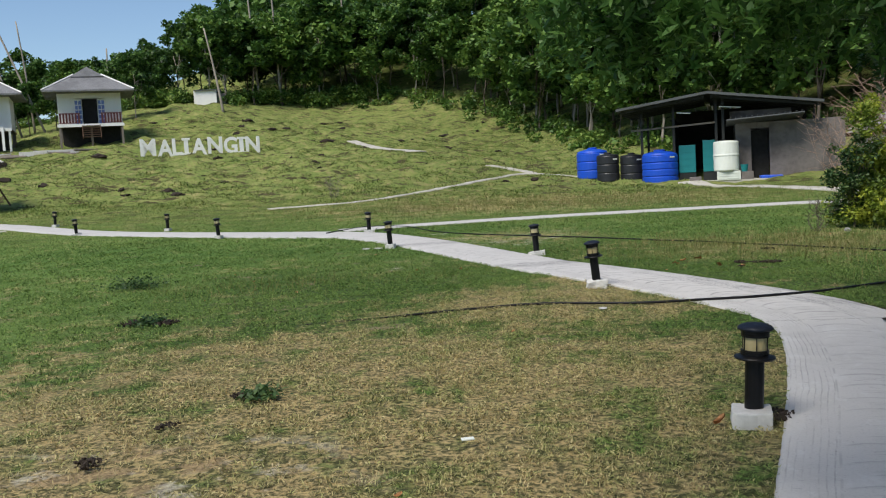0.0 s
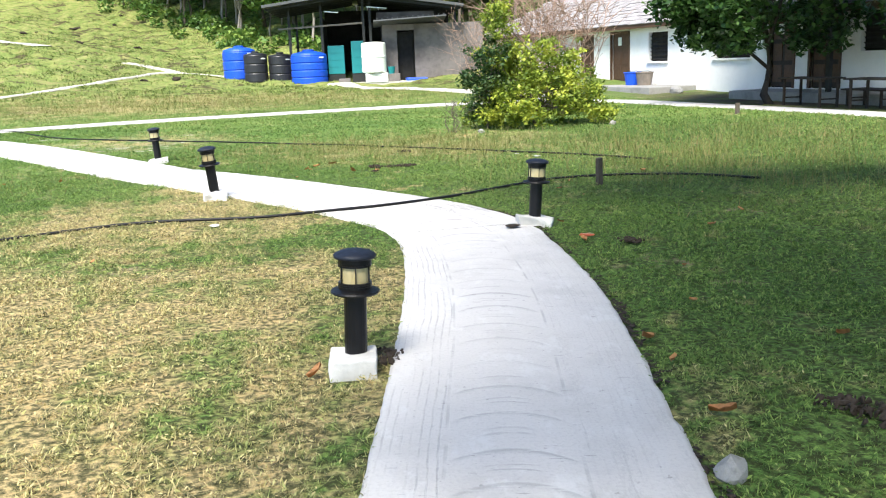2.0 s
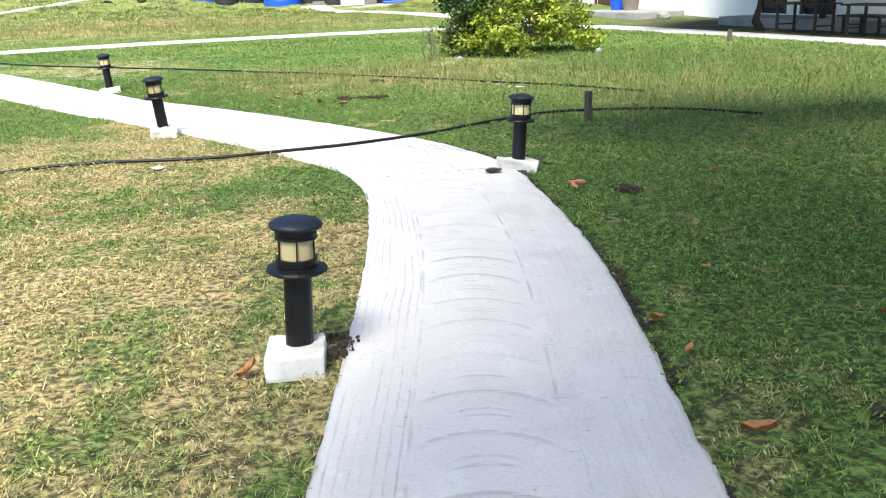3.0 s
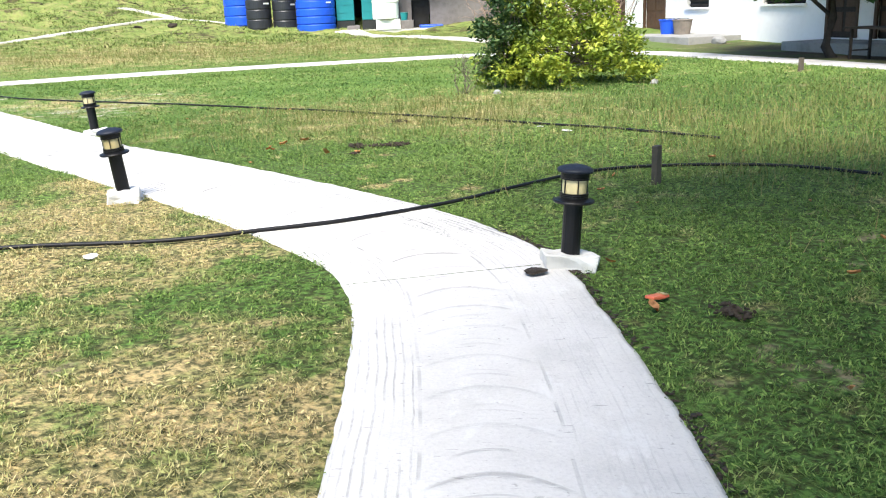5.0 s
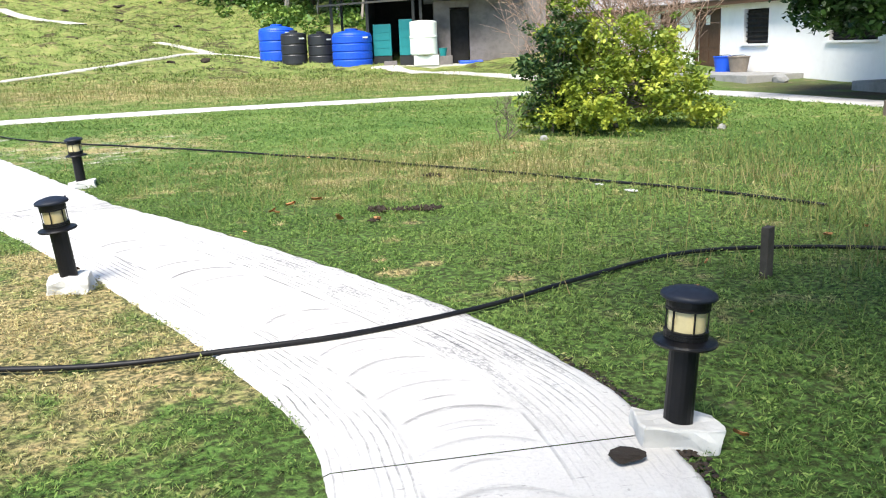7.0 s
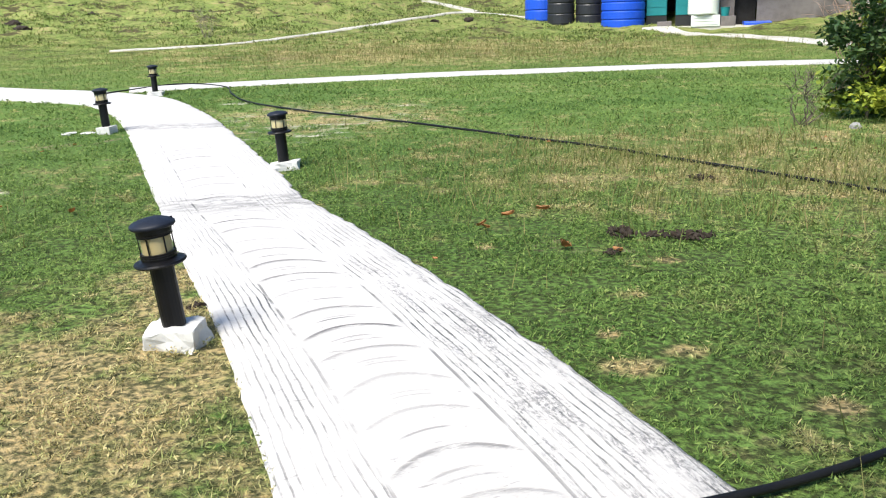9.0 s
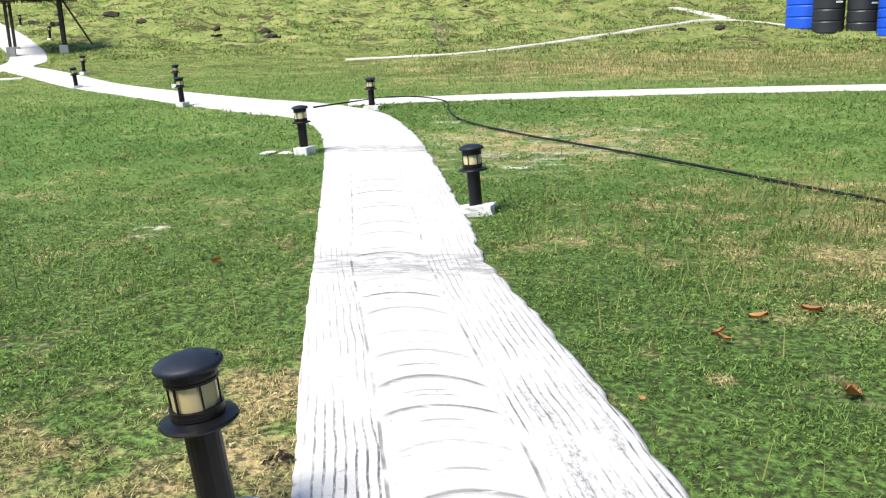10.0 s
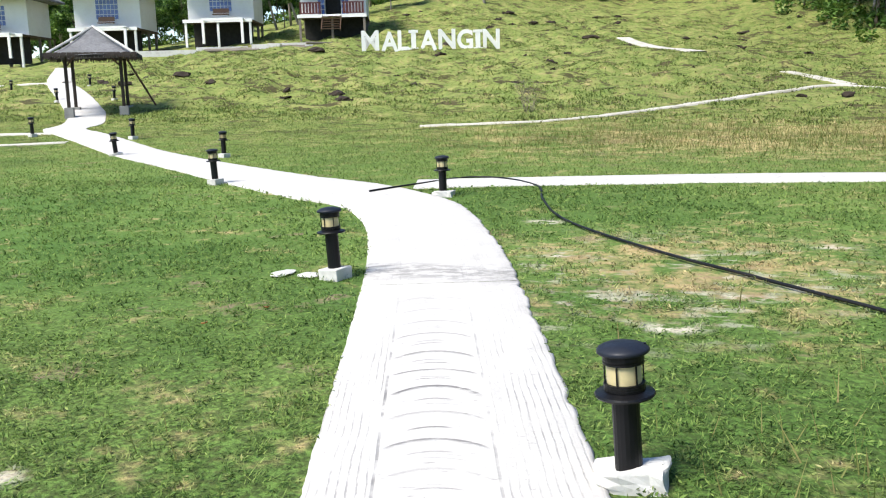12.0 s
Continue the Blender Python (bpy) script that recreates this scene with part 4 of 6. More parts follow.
def overhead_tree():
    """The shade tree beside the path; its boughs hang over the way."""
    thing = tagged(new("shade_tree"), "large spreading shade tree with hanging feathery boughs", "tree")
    g = random.Random(9)
    trunk = Vector((9.6, 2.2, 0))
    blobs, twigs = [], bmesh.new()
    tube([trunk + Vector((0, 0, -0.5)), trunk + Vector((0.05, 0.1, 1.2)), trunk + Vector((-0.2, 0.2, 2.6)), trunk + Vector((-0.3, 0.2, 4.2))], [0.42, 0.32, 0.28, 0.22], 12, twigs)
    fork = trunk + Vector((-0.25, 0.2, 3.4))
    boughs = []
    for tip in ((1.0, -2.0, 5.6), (3.0, 1.5, 5.4), (4.5, -5.5, 5.4), (7.5, -6.0, 5.8), (7.5, 3.6, 5.6), (6.0, -1.0, 6.6), (9.3, -2.0, 6.8), (3.4, 7.9, 3.7), (7.4, 7.6, 3.3)):
        e = Vector(tip)
        k = fork.lerp(e, 0.45) + Vector((0, 0, 0.9))
        line = [fork, fork.lerp(k, 0.55) + Vector((g.uniform(-.2, .2), g.uniform(-.2, .2), 0.1)), k, k.lerp(e, 0.5) + Vector((g.uniform(-.3, .3), g.uniform(-.3, .3), 0.15)), e]
        tube(line, [0.17, 0.13, 0.095, 0.06, 0.025], 8, twigs)
        boughs += [line[2], line[3], line[4], line[3].lerp(line[4], 0.5), line[2].lerp(line[3], 0.5)]

    def spray(e, r):
        near = min(boughs, key=lambda q: (q - e).length)
        mid = near.lerp(e, 0.5) + Vector((g.uniform(-.15, .15), g.uniform(-.15, .15), 0.12))
        tube([near, mid, e], [r, r * 0.6, r * 0.25], 5, twigs)

    for i in range(165):
        ex, ey = g.uniform(-0.2, 10.6), g.uniform(-5.2, 6.6)
        if (ex - 5.2) ** 2 / 28 + (ey - 0.7) ** 2 / 33 > 1:
            continue
        far = math.hypot(ex - 9.6, ey - 2.2)
        ez = g.uniform(4.3, 7.2) - 0.10 * far
        spray(Vector((ex, ey, ez)), 0.03)
        for q in range(5):
            blobs.append((ex + g.uniform(-1.1, 1.1), ey + g.uniform(-1.1, 1.1), ez + g.uniform(-0.3, 0.6), g.uniform(0.4, 0.75)))
    hanging = []
    for i in range(150):
        f = g.random()
        x = 3.7 + 5.8 * f
        y = 8.7 + g.uniform(-0.9, 0.9) - 1.0 * f
        z = 2.78 + g.uniform(-0.28, 0.9) - 0.95 * f * f
        hanging.append((x, y, z, g.uniform(0.22, 0.42)))
        if i % 3 == 0:
            spray(Vector((x, y, z)), 0.014)
    tips = []
    for i in range(120):
        a, d = radians(g.uniform(7, 42)), g.uniform(2.75, 3.7)
        x, y = d * math.sin(a), d * math.cos(a)
        z = 1.66 + 0.09 * d - 0.06 * math.sin(a) + 0.38 * g.random() ** 1.3
        tips.append((x, y, z, g.uniform(0.06, 0.12)))
        if i % 5 == 0:
            tube([(x, y, z + 0.04), (x + 0.2, y + 0.1, 2.45), (x + 0.8, y + 0.1, 3.4), (3.4, 1.7, 4.9)], [0.004, 0.007, 0.012, 0.02], 5, twigs)
    part("branchwork", twigs, BARK, thing, smooth=True)
    pts = np.vstack([crown_points(blobs, 375, 12, 0.2), strands(hanging, 15)])
    v, f = leaf_quads(pts, 0.042, 0.5, 2.9, 13)
    arrays("crown", v, f, NEARLEAF, thing)
    v, f = leaf_quads(strands(tips, 16, 0.42, 1.7), 0.017, 0.2, 3.3, 17)
    arrays("hanging_spray", v, f, LITSPRAY, thing)


overhead_tree()

# ---- hillside cabins ----


def cabin(front_open, label):
    """A white timber cabin on posts; its front looks along -y, its deck lies at z = 0."""
    thing = tagged(new("cabin"), label, "cabin", "cabins on the hill")
    w, d, h = 5.4, 4.6, 3.15
    wall = bmesh.new()
    box(wall, (0.12, d, h), (-w / 2 + 0.06, d / 2, h / 2))
    box(wall, (0.12, d, h), (w / 2 - 0.06, d / 2, h / 2))
    box(wall, (w - 0.24, 0.12, h), (0, d - 0.06, h / 2))
    span = 2.6 if front_open else 1.9
    side = (w - 0.24 - span) / 2
    for s in (-1, 1):
        box(wall, (side, 0.12, h), (s * (span + side) / 2, 0.06, h / 2))
    top = 2.45
    box(wall, (span, 0.12, h - top), (0, 0.06, (h + top) / 2))
    if not front_open:
        box(wall, (span, 0.12, 0.75), (0, 0.06, 0.375))
    part("wall", wall, WHITE, thing)
    part("floor_deck", boxed((w + 0.1, d + 1.5, 0.14), (0, d / 2 - 0.75, -0.07)), WOOD, thing)
    part("fascia", boxed((w + 0.2, 0.06, 0.26), (0, -1.53, -0.08)), WHITE, thing, "white painted edge board")
    for x in (-w / 2 + 0.1, 0.0, w / 2 - 0.1):
        for y in (-1.4, d / 2, d - 0.2):
            part("stilt", boxed((0.18, 0.18, 2.6), (x, y, -1.42)), WHITE if y < 0 and not front_open else GREYWOOD, thing)
    # added near-black panel in place of the shade below the floor
    part("skirt", boxed((w - 0.5, 0.1, 2.2), (0, 0.7, -1.2)), SHADEDARK, thing, "added panel painted dark as shade below the floor")
    if front_open:
        # near-black sheet paints in the dim room behind the opening
        part("doorway", boxed((1.25, 0.06, 2.4), (0, 0.35, 1.2)), SHADEDARK, thing, "open doorway filled with a panel painted as inner shade")
        for s in (-1, 1):
            win = part("french_door", boxed((0.66, 0.05, 2.35), (s * 0.98, 0.04, 1.2)), WHITE, thing, "white french door with blue panes")
            for r in range(5):
                for c in range(2):
                    part("pane", boxed((0.24, 0.03, 0.36), (s * 0.98 + (c - 0.5) * 0.29, -0.002, 0.35 + r * 0.43)), PANE, win)
            rail = part("railing", boxed((1.75, 0.07, 0.10), (s * 1.75, -1.42, 0.98)), REDWOOD, thing, "red-brown wooden railing")
            part("lower_rail", boxed((1.75, 0.05, 0.08), (s * 1.75, -1.42, 0.15)), REDWOOD, rail)
            for k in range(7):
                part("baluster", boxed((0.16, 0.03, 0.76), (s * (0.98 + k * 0.255), -1.42, 0.57)), REDWOOD, rail)
        for k in range(6):
            part("step", boxed((1.5, 0.30, 0.05), (0, -1.7 - 0.26 * k, -0.15 - 0.21 * k)), WOOD, thing)
        for s in (-0.75, 0.75):
            part("stringer", boxed((0.06, 1.9, 0.2), (s, -2.35, -0.72), (39, 0, 0)), WOOD, thing)
    else:
        win = part("window", boxed((1.9, 0.05, 1.7), (0, 0.04, 1.6)), WHITE, thing, "wide white window with small blue panes")
        for r in range(4):
            for c in range(6):
                part("pane", boxed((0.25, 0.03, 0.35), ((c - 2.5) * 0.305, -0.002, 1.0 + r * 0.40)), PANE, win)
        part("front_beam", boxed((3.3, 0.16, 0.2), (0.6, -2.6, -0.05)), WHITE, thing)
        for x in (-0.95, 2.15):
            part("front_leg", boxed((0.2, 0.16, 1.9), (x, -2.6, -1.0)), WHITE, thing)
            part("cross_beam", boxed((0.14, 1.2, 0.14), (x, -2.0, -0.06)), WHITE, thing)
        part("bench", boxed((1.3, 0.4, 0.08), (0.2, -1.1, 0.45)), WOOD, thing)
        part("bench_back", boxed((1.3, 0.06, 0.35), (0.2, -0.9, 0.75)), WOOD, thing)
    # hipped roof with a raised gablet
    o, y0, y1 = 1.15, -1.75, d + 0.9
    bm = bmesh.new()
    ridge = 1.55
    eave = [bm.verts.new(p) for p in ((-w / 2 - o, y0, h - 0.1), (w / 2 + o, y0, h - 0.1), (w / 2 + o, y1, h - 0.1), (-w / 2 - o, y1, h - 0.1))]
    low = [bm.verts.new(v.co + Vector((0, 0, -0.14))) for v in eave]
    cy = (y0 + y1) / 2
    t = [bm.verts.new(p) for p in ((-1.2, cy - 0.7, h + ridge), (1.2, cy - 0.7, h + ridge), (1.2, cy + 0.7, h + ridge), (-1.2, cy + 0.7, h + ridge))]
    for i in range(4):
        j = (i + 1) % 4
        bm.faces.new((eave[i], eave[j], t[j], t[i]))
        bm.faces.new((low[j], low[i], eave[i], eave[j]))
    bm.faces.new(t)
    bm.faces.new(low[::-1])
    roof = part("roof", bm, DARKTHATCH, thing, "grey thatched hipped roof")
    bm = bmesh.new()
    a = [bm.verts.new(p) for p in ((-1.45, cy - 1.3, h + ridge - 0.22), (1.45, cy - 1.3, h + ridge - 0.22), (1.45, cy + 1.3, h + ridge - 0.22), (-1.45, cy + 1.3, h + ridge - 0.22))]
    b = [bm.verts.new(p) for p in ((0.0, cy - 0.9, h + ridge + 0.72), (0.0, cy + 0.9, h + ridge + 0.72))]
    bm.faces.new((a[0], a[1], b[0]))
    bm.faces.new((a[2], a[3], b[1]))
    bm.faces.new((a[1], a[2], b[1], b[0]))
    bm.faces.new((a[3], a[0], b[0], b[1]))
    bm.faces.new(a[::-1])
    part("gablet", bm, DARKTHATCH, roof)
    for s in (-1, 1):
        part("hip_ridge", tube([(s * (w / 2 + o), y0, h - 0.06), (s * 1.2, cy - 0.7, h + ridge + 0.04)], 0.07, 6), WHITE, roof, "pale mortar ridge")
    return thing


open_cabin = cabin(True, "white cabin on stilts with red railing and open door")
open_cabin.matrix_basis = pose(-31.3, 82.3, 7.85, 0, 0, 21)
plain_cabin = cabin(False, "white cabin on stilts with blue-paned front window")
plain_cabin.matrix_basis = pose(-40.1, 79.3, 7.7, 0, 0, 21)
copy_thing(plain_cabin, pose(-48.8, 76.0, 7.25, 0, 0, 21))
copy_thing(plain_cabin, pose(-57.4, 72.7, 6.95, 0, 0, 21))


def low_wall(x, y, l, turn, h, label):
    z = ground_z(x, y)
    bm = boxed((l, 0.5, h + 0.5), (0, 0, (h - 0.5) / 2), bevel=0.02)
    ob = part("low_wall", rough(bm, 0.03, 3, 2.0), BLOCK)
    ob.matrix_basis = pose(x, y, z, 0, 0, turn)
    return tagged(ob, label, "wall", "low walls before the cabins")


low_wall(-42, 73.6, 7.0, 21, 0.45, "low pale cement wall before the cabins")
low_wall(-33.5, 75.0, 2.2, 15, 0.4, "short pale cement block in the grass")
low_wall(-31.5, 77.2, 5.5, 21, 0.25, "low cement footing before the cabin")
low_wall(-38.0, 75.9, 4.0, 25, 0.3, "low cement footing before the cabin")


def timber(x, y, length, turn, r, label):
    pts = [(length * (f - 0.5), 0.04 * math.sin(5 * f + x), 0) for f in (0, 0.25, 0.5, 0.75, 1)]
    ob = part("log", tube(pts, [r, r * 0.97, r * 0.93, r * 0.9, r * 0.84], 8), GREYWOOD)
    ob.matrix_basis = pose(x, y, surface_z(x, y) + r * 0.7, 0, 0, turn)
    return tagged(ob, label, "log", "logs before the cabins")


for x, y, length, turn, r in ((-34.6, 75.3, 3.6, 14, 0.14), (-35.4, 74.3, 3.0, 8, 0.13), (-32.8, 76.2, 3.4, 24, 0.12), (-29.5, 76.0, 2.4, 62, 0.11), (-30.9, 76.6, 2.8, 18, 0.12), (-37.0, 74.2, 2.6, 20, 0.15)):
    timber(x, y, length, turn, r, "weathered grey log lying on the grass")


def hill_shed():
    x, y = -25.8, 103
    thing = tagged(new("small_shed"), "small whitewashed concrete hut on the hilltop", "shed")
    part("wall", boxed((2.5, 2.2, 2.2), (-0.2, 1.1, 0.5)), WHITE, thing)
    part("side_wall", boxed((1.1, 1.4, 1.6), (1.6, 1.2, 0.5)), GREYWALL, thing)
    part("roof", boxed((3.0, 2.6, 0.1), (0.1, 1.1, 1.65)), SHEET, thing)
    thing.matrix_basis = pose(x, y, ground_z(x, y), 0, 0, 12)


hill_shed()

# ---- the word on the hill ----


def hillside_sign():
    thing = tagged(new("hillside_sign"), "large white letters standing on the grassy slope", "sign")
    a, b = Vector((-22.15, 67.4)), Vector((-13.9, 70.9))
    turn = math.degrees(math.atan2(b.y - a.y, b.x - a.x))
    xs = [0.0, 1.22, 2.32, 3.05, 3.72, 4.95, 6.18, 7.22, 7.85]
    wide = [1.12, 1.15, 0.72, 0.62, 1.15, 1.10, 1.02, 0.62, 1.08]
    g = random.Random(2)
    for ch, x, w in zip("MALIANGIN", xs, wide):
        cu = bpy.data.curves.new("letter", "FONT")
        cu.body, cu.extrude, cu.offset = ch, 0.06, 0.028
        tmp = bpy.data.objects.new("tmp", cu)
        scene.collection.objects.link(tmp)
        bpy.context.view_layer.update()
        me = bpy.data.meshes.new_from_object(tmp.evaluated_get(bpy.context.evaluated_depsgraph_get()))
        bpy.data.objects.remove(tmp)
        lo = [min(v.co[i] for v in me.vertices) for i in range(3)]
        hi = [max(v.co[i] for v in me.vertices) for i in range(3)]
        drop = g.uniform(-0.05, 0.05)
        for v in me.vertices:
            v.co = ((v.co.x - lo[0]) / (hi[0] - lo[0]) * (0.30 if ch == "I" else w) + (0.15 if ch == "I" else 0), v.co.z, (v.co.y - lo[1]) / (hi[1] - lo[1]) * 1.28 + drop)
        me.materials.append(WHITE)
        ob = new("letter", me)
        ob.parent = thing
        ob.matrix_basis = pose(x, 0, 0, g.uniform(-3, 3), g.uniform(-0.6, 0.6), 0)
        if ch == "I":
            for z in (0.09, 1.2):
                part("serif", boxed((0.60, 0.15, 0.18), (0.30, 0, z + drop), bevel=0.01), WHITE, ob)
    thing.matrix_basis = pose(a.x, a.y, 4.15, 0, 0, turn)


hillside_sign()

# ---- gazebo over the path ----


def gazebo():
    thing = tagged(new("gazebo"), "small open gazebo with a grey thatched pyramid roof", "gazebo")
    cx, cy = -22.5, 42.75
    z0 = ground_z(cx, cy)
    s = 1.0
    for x in (-s, s):
        for y in (-s, s):
            post = part("post", boxed((0.12, 0.12, 2.9), (x, y, 0.9), bevel=0.012), DARKWOOD, thing)
            part("base_block", rough(boxed((0.34, 0.34, 0.5), (x, y, 0.0), bevel=0.02), 0.02, x), STONE, post, "rough concrete footing")
        part("beam", boxed((0.1, 2 * s + 0.3, 0.14), (x, 0, 2.2)), WOOD, thing)
    for y in (-s, s):
        part("beam", boxed((2 * s + 0.3, 0.1, 0.14), (0, y, 2.34)), WOOD, thing)
    part("brace", tube([(s + 0.05, s, 2.2), (s + 1.35, s + 0.3, -0.3)], 0.045, 6), WOOD, thing, "slanting timber prop")
    for x in (-s, s):
        part("brace", tube([(x, -s, 1.75), (x * 0.35, -s, 2.5)], 0.035, 6), WOOD, thing)
    bm = bmesh.new()
    rings = 7
    last = None
    for k in range(rings):
        f = k / (rings - 1)
        half = 1.66 * (1 - f) + 0.06
        z = 2.2 + 1.12 * f - 0.10 * math.sin(math.pi * f)
        ring = []
        for i in range(24):
            a = 2 * math.pi * (i + 0.5) / 24
            c, d = math.cos(a), math.sin(a)
            e = half / max(abs(c), abs(d)) * (1 - 0.10 * min(abs(c), abs(d)) / max(abs(c), abs(d)))
            ring.append(bm.verts.new((e * c, e * d, z + 0.02 * math.sin(i * 7 + k * 3))))
        if last:
            for i in range(24):
                bm.faces.new((last[i], last[(i + 1) % 24], ring[(i + 1) % 24], ring[i]))
        last = ring
    bm.faces.new(last)
    roof = part("roof", bm, DARKTHATCH, thing, "grey thatched pyramid roof")
    g = np.random.default_rng(4)
    n = 1500
    t = g.uniform(0, 1, n)
    sidek = g.integers(0, 4, n)
    u = g.uniform(-1, 1, n)
    half = 1.69
    px = np.select([sidek == 0, sidek == 1, sidek == 2], [u * half, np.full(n, half), u * half], np.full(n, -half))
    py = np.select([sidek == 0, sidek == 1, sidek == 2], [np.full(n, -half), u * half, np.full(n, half)], u * half)
    p0 = np.stack([px * 0.97, py * 0.97, 2.24 + 0.05 * t], 1)
    tang = np.stack([np.where(sidek % 2 == 0, 1, 0), np.where(sidek % 2 == 0, 0, 1), np.zeros(n)], 1) * 0.03
    p1 = p0 + np.stack([px * 0.02, py * 0.02, -0.14 - 0.14 * g.uniform(0, 1, n)], 1)
    v = np.stack([p0 - tang, p0 + tang, p1], 1).reshape(-1, 3)
    arrays("fringe", v, np.arange(n * 3).reshape(-1, 3), DARKWOOD, roof)
    for a in (45, 135, 225, 315):
        c, d = math.cos(radians(a)) * 1.41, math.sin(radians(a)) * 1.41
        part("hip_ridge", tube([(c * 1.54, d * 1.54, 2.27), (c * 0.85, d * 0.85, 2.74), (0, 0, 3.34)], 0.05, 6), BLOCK, roof, "pale mortar ridge")
    thing.matrix_basis = pose(cx, cy, z0, 0, 0, 34)


gazebo()

# ---- water tanks ----


def tank(x, y, r, h, mat, label, rings, shoulder=0.86):
    thing = tagged(new("water_tank"), label, "water tank", "water tanks by the shed")
    prof = [(r * 0.97, 0)]
    for k in range(rings):
        a, b = h * shoulder * k / rings, h * shoulder * (k + 1) / rings
        prof += [(r * 0.965, a + 0.01), (r, a + 0.05), (r, b - 0.05), (r * 0.965, b - 0.01)]
    prof += [(r * 0.98, h * (shoulder + 0.01)), (r * 0.90, h * (0.5 * shoulder + 0.5)), (r * 0.5, h * 0.985), (r * 0.3, h)]
    part("shell", lathe(prof, 36), mat, thing, smooth=False)
    part("lid", lathe([(r * 0.30, h - 0.02), (r * 0.32, h), (r * 0.32, h + 0.06), (r * 0.2, h + 0.09)], 24), mat, thing)
    part("sticker", boxed((0.30, 0.02, 0.07), (0.3 * r, -0.955 * r, h * 0.80), (0, 0, 17)), PLASTIC, thing, "small white label")
    thing.matrix_basis = pose(x, y, ground_z(x, y) - 0.05, 0, 0, 12)


tank(8.75, 51.1, 0.88, 1.68, BLUE, "ribbed blue plastic water tank on the grass", 3)
tank(9.32, 49.5, 0.61, 1.5, INK, "black plastic water tank between blue ones", 3, 0.93)
tank(10.55, 49.15, 0.61, 1.5, INK, "black plastic water tank between blue ones", 3, 0.93)
tank(11.83, 48.1, 0.95, 1.70, BLUE, "ribbed blue plastic water tank beside the open shed", 4)

# ---- open shed with cement room ----


def open_shed():
    thing = tagged(new("open_shed"), "dark open-sided shed with low gabled roof and grey cement room", "shed")
    # the front faces -y of the local frame
    for s, x0, x1, z0, z1 in (("roof", -4.6, 0.0, 3.85, 4.45), ("roof", 0.0, 5.5, 4.45, 3.62)):
        bm = bmesh.new()
        v = [bm.verts.new((x, y, z + dz)) for dz in (0, 0.12) for x, y, z in ((x0, -1.3, z0), (x1, -1.3, z1), (x1, 7.0, z1), (x0, 7.0, z0))]
        for q in ((3, 2, 1, 0), (4, 5, 6, 7), (0, 1, 5, 4), (1, 2, 6, 5), (2, 3, 7, 6), (3, 0, 4, 7)):
            bm.faces.new([v[i] for i in q])
        roof = part(s, bm, STEEL, thing, "dark sheet roof with pale edge")
        l = math.hypot(x1 - x0, z1 - z0)
        part("fascia", boxed((l, 0.05, 0.13), ((x0 + x1) / 2, -1.33, (z0 + z1) / 2 + 0.08), (0, -math.degrees(math.atan2(z1 - z0, x1 - x0)), 0)), SHEET, roof)
        for k in range(6):
            part("rafter", boxed((l - 0.3, 0.08, 0.12), ((x0 + x1) / 2, -0.9 + k * 1.45, (z0 + z1) / 2 - 0.08), (0, -math.degrees(math.atan2(z1 - z0, x1 - x0)), 0)), STEEL, roof)
    for x, y, h in ((-3.4, 0, 3.95), (-1.75, 0, 4.15), (0.4, 0, 4.35), (0.75, 0, 4.3), (-3.4, 5.5, 3.95), (0.4, 5.5, 4.3), (5.2, 0.3, 3.65)):
        part("post", boxed((0.13, 0.13, h + 0.6), (x, y, h / 2 - 0.3)), STEEL, thing)
    part("beam", boxed((4.3, 0.07, 0.09), (-1.8, -0.05, 2.95), (0, -2.5, 0)), GREYWOOD, thing)
    # back wall and partition: added near-black sheets for the shade under the roof
    part("back_wall", boxed((7.2, 0.15, 4.2), (1.8, 6.2, 1.9)), SHADEDARK, thing, "added back wall painted dark as shade under the roof")
    part("side_panel", boxed((0.12, 5.8, 3.6), (-1.75, 3.2, 1.6)), SHADEDARK, thing, "added partition painted dark as shade under the roof")
    part("back_wall", boxed((1.7, 0.15, 1.2), (-2.7, 5.6, 0.5)), GREYWALL, thing)
    part("floor_slab", boxed((8, 7.5, 0.5), (2.2, 2.6, -0.22)), TRAIL, thing)
    # cement room
    for size, at in (((0.75, 0.15, 2.9), (1.73, 0, 1.45)), ((3.6, 0.15, 2.9), (4.80, 0, 1.45)), ((0.9, 0.15, 0.3), (2.55, 0, 2.75)),
                     ((0.15, 3.45, 2.9), (1.43, 1.8, 1.45)), ((0.15, 3.45, 2.9), (6.5, 1.8, 1.45)), ((5.1, 0.15, 2.9), (4.0, 3.6, 1.45))):
        part("room_wall", boxed(size, at), GREYWALL, thing, "stained unpainted grey cement wall")
    part("gable_infill", boxed((3.0, 0.1, 0.5), (2.6, 0.4, 3.3)), GREYWALL, thing)
    # panel coloured near-black as the shade inside the cement room
    part("room_door", boxed((0.85, 0.06, 2.5), (2.55, 0.5, 1.25)), SHADEDARK, thing, "open doorway filled with a panel painted as inner shade")
    lean = part("lean_to_roof", boxed((3.7, 2.2, 0.06), (2.75, -0.4, 3.02), (-6, -2.5, 0)), SHEET, thing, "grey corrugated sheet")
    for k in range(14):
        part("corrugation", boxed((0.05, 2.2, 0.03), (1.1 + k * 0.26, -0.4, 3.05 + k * 0.0105), (-6, -2.5, 0)), SHEET, lean)
    for x, z in ((1.1, 3.75), (-1.2, 3.6)):
        lamp = part("tube_lamp", boxed((1.05 if x > 0 else 0.7, 0.09, 0.05), (x, -0.6, z), (0, 6, 0)), PLASTIC, thing, "white fluorescent batten")
    thing.matrix_basis = pose(14.2, 47.2, 0.44, 0, 0, -16.7)
    return thing


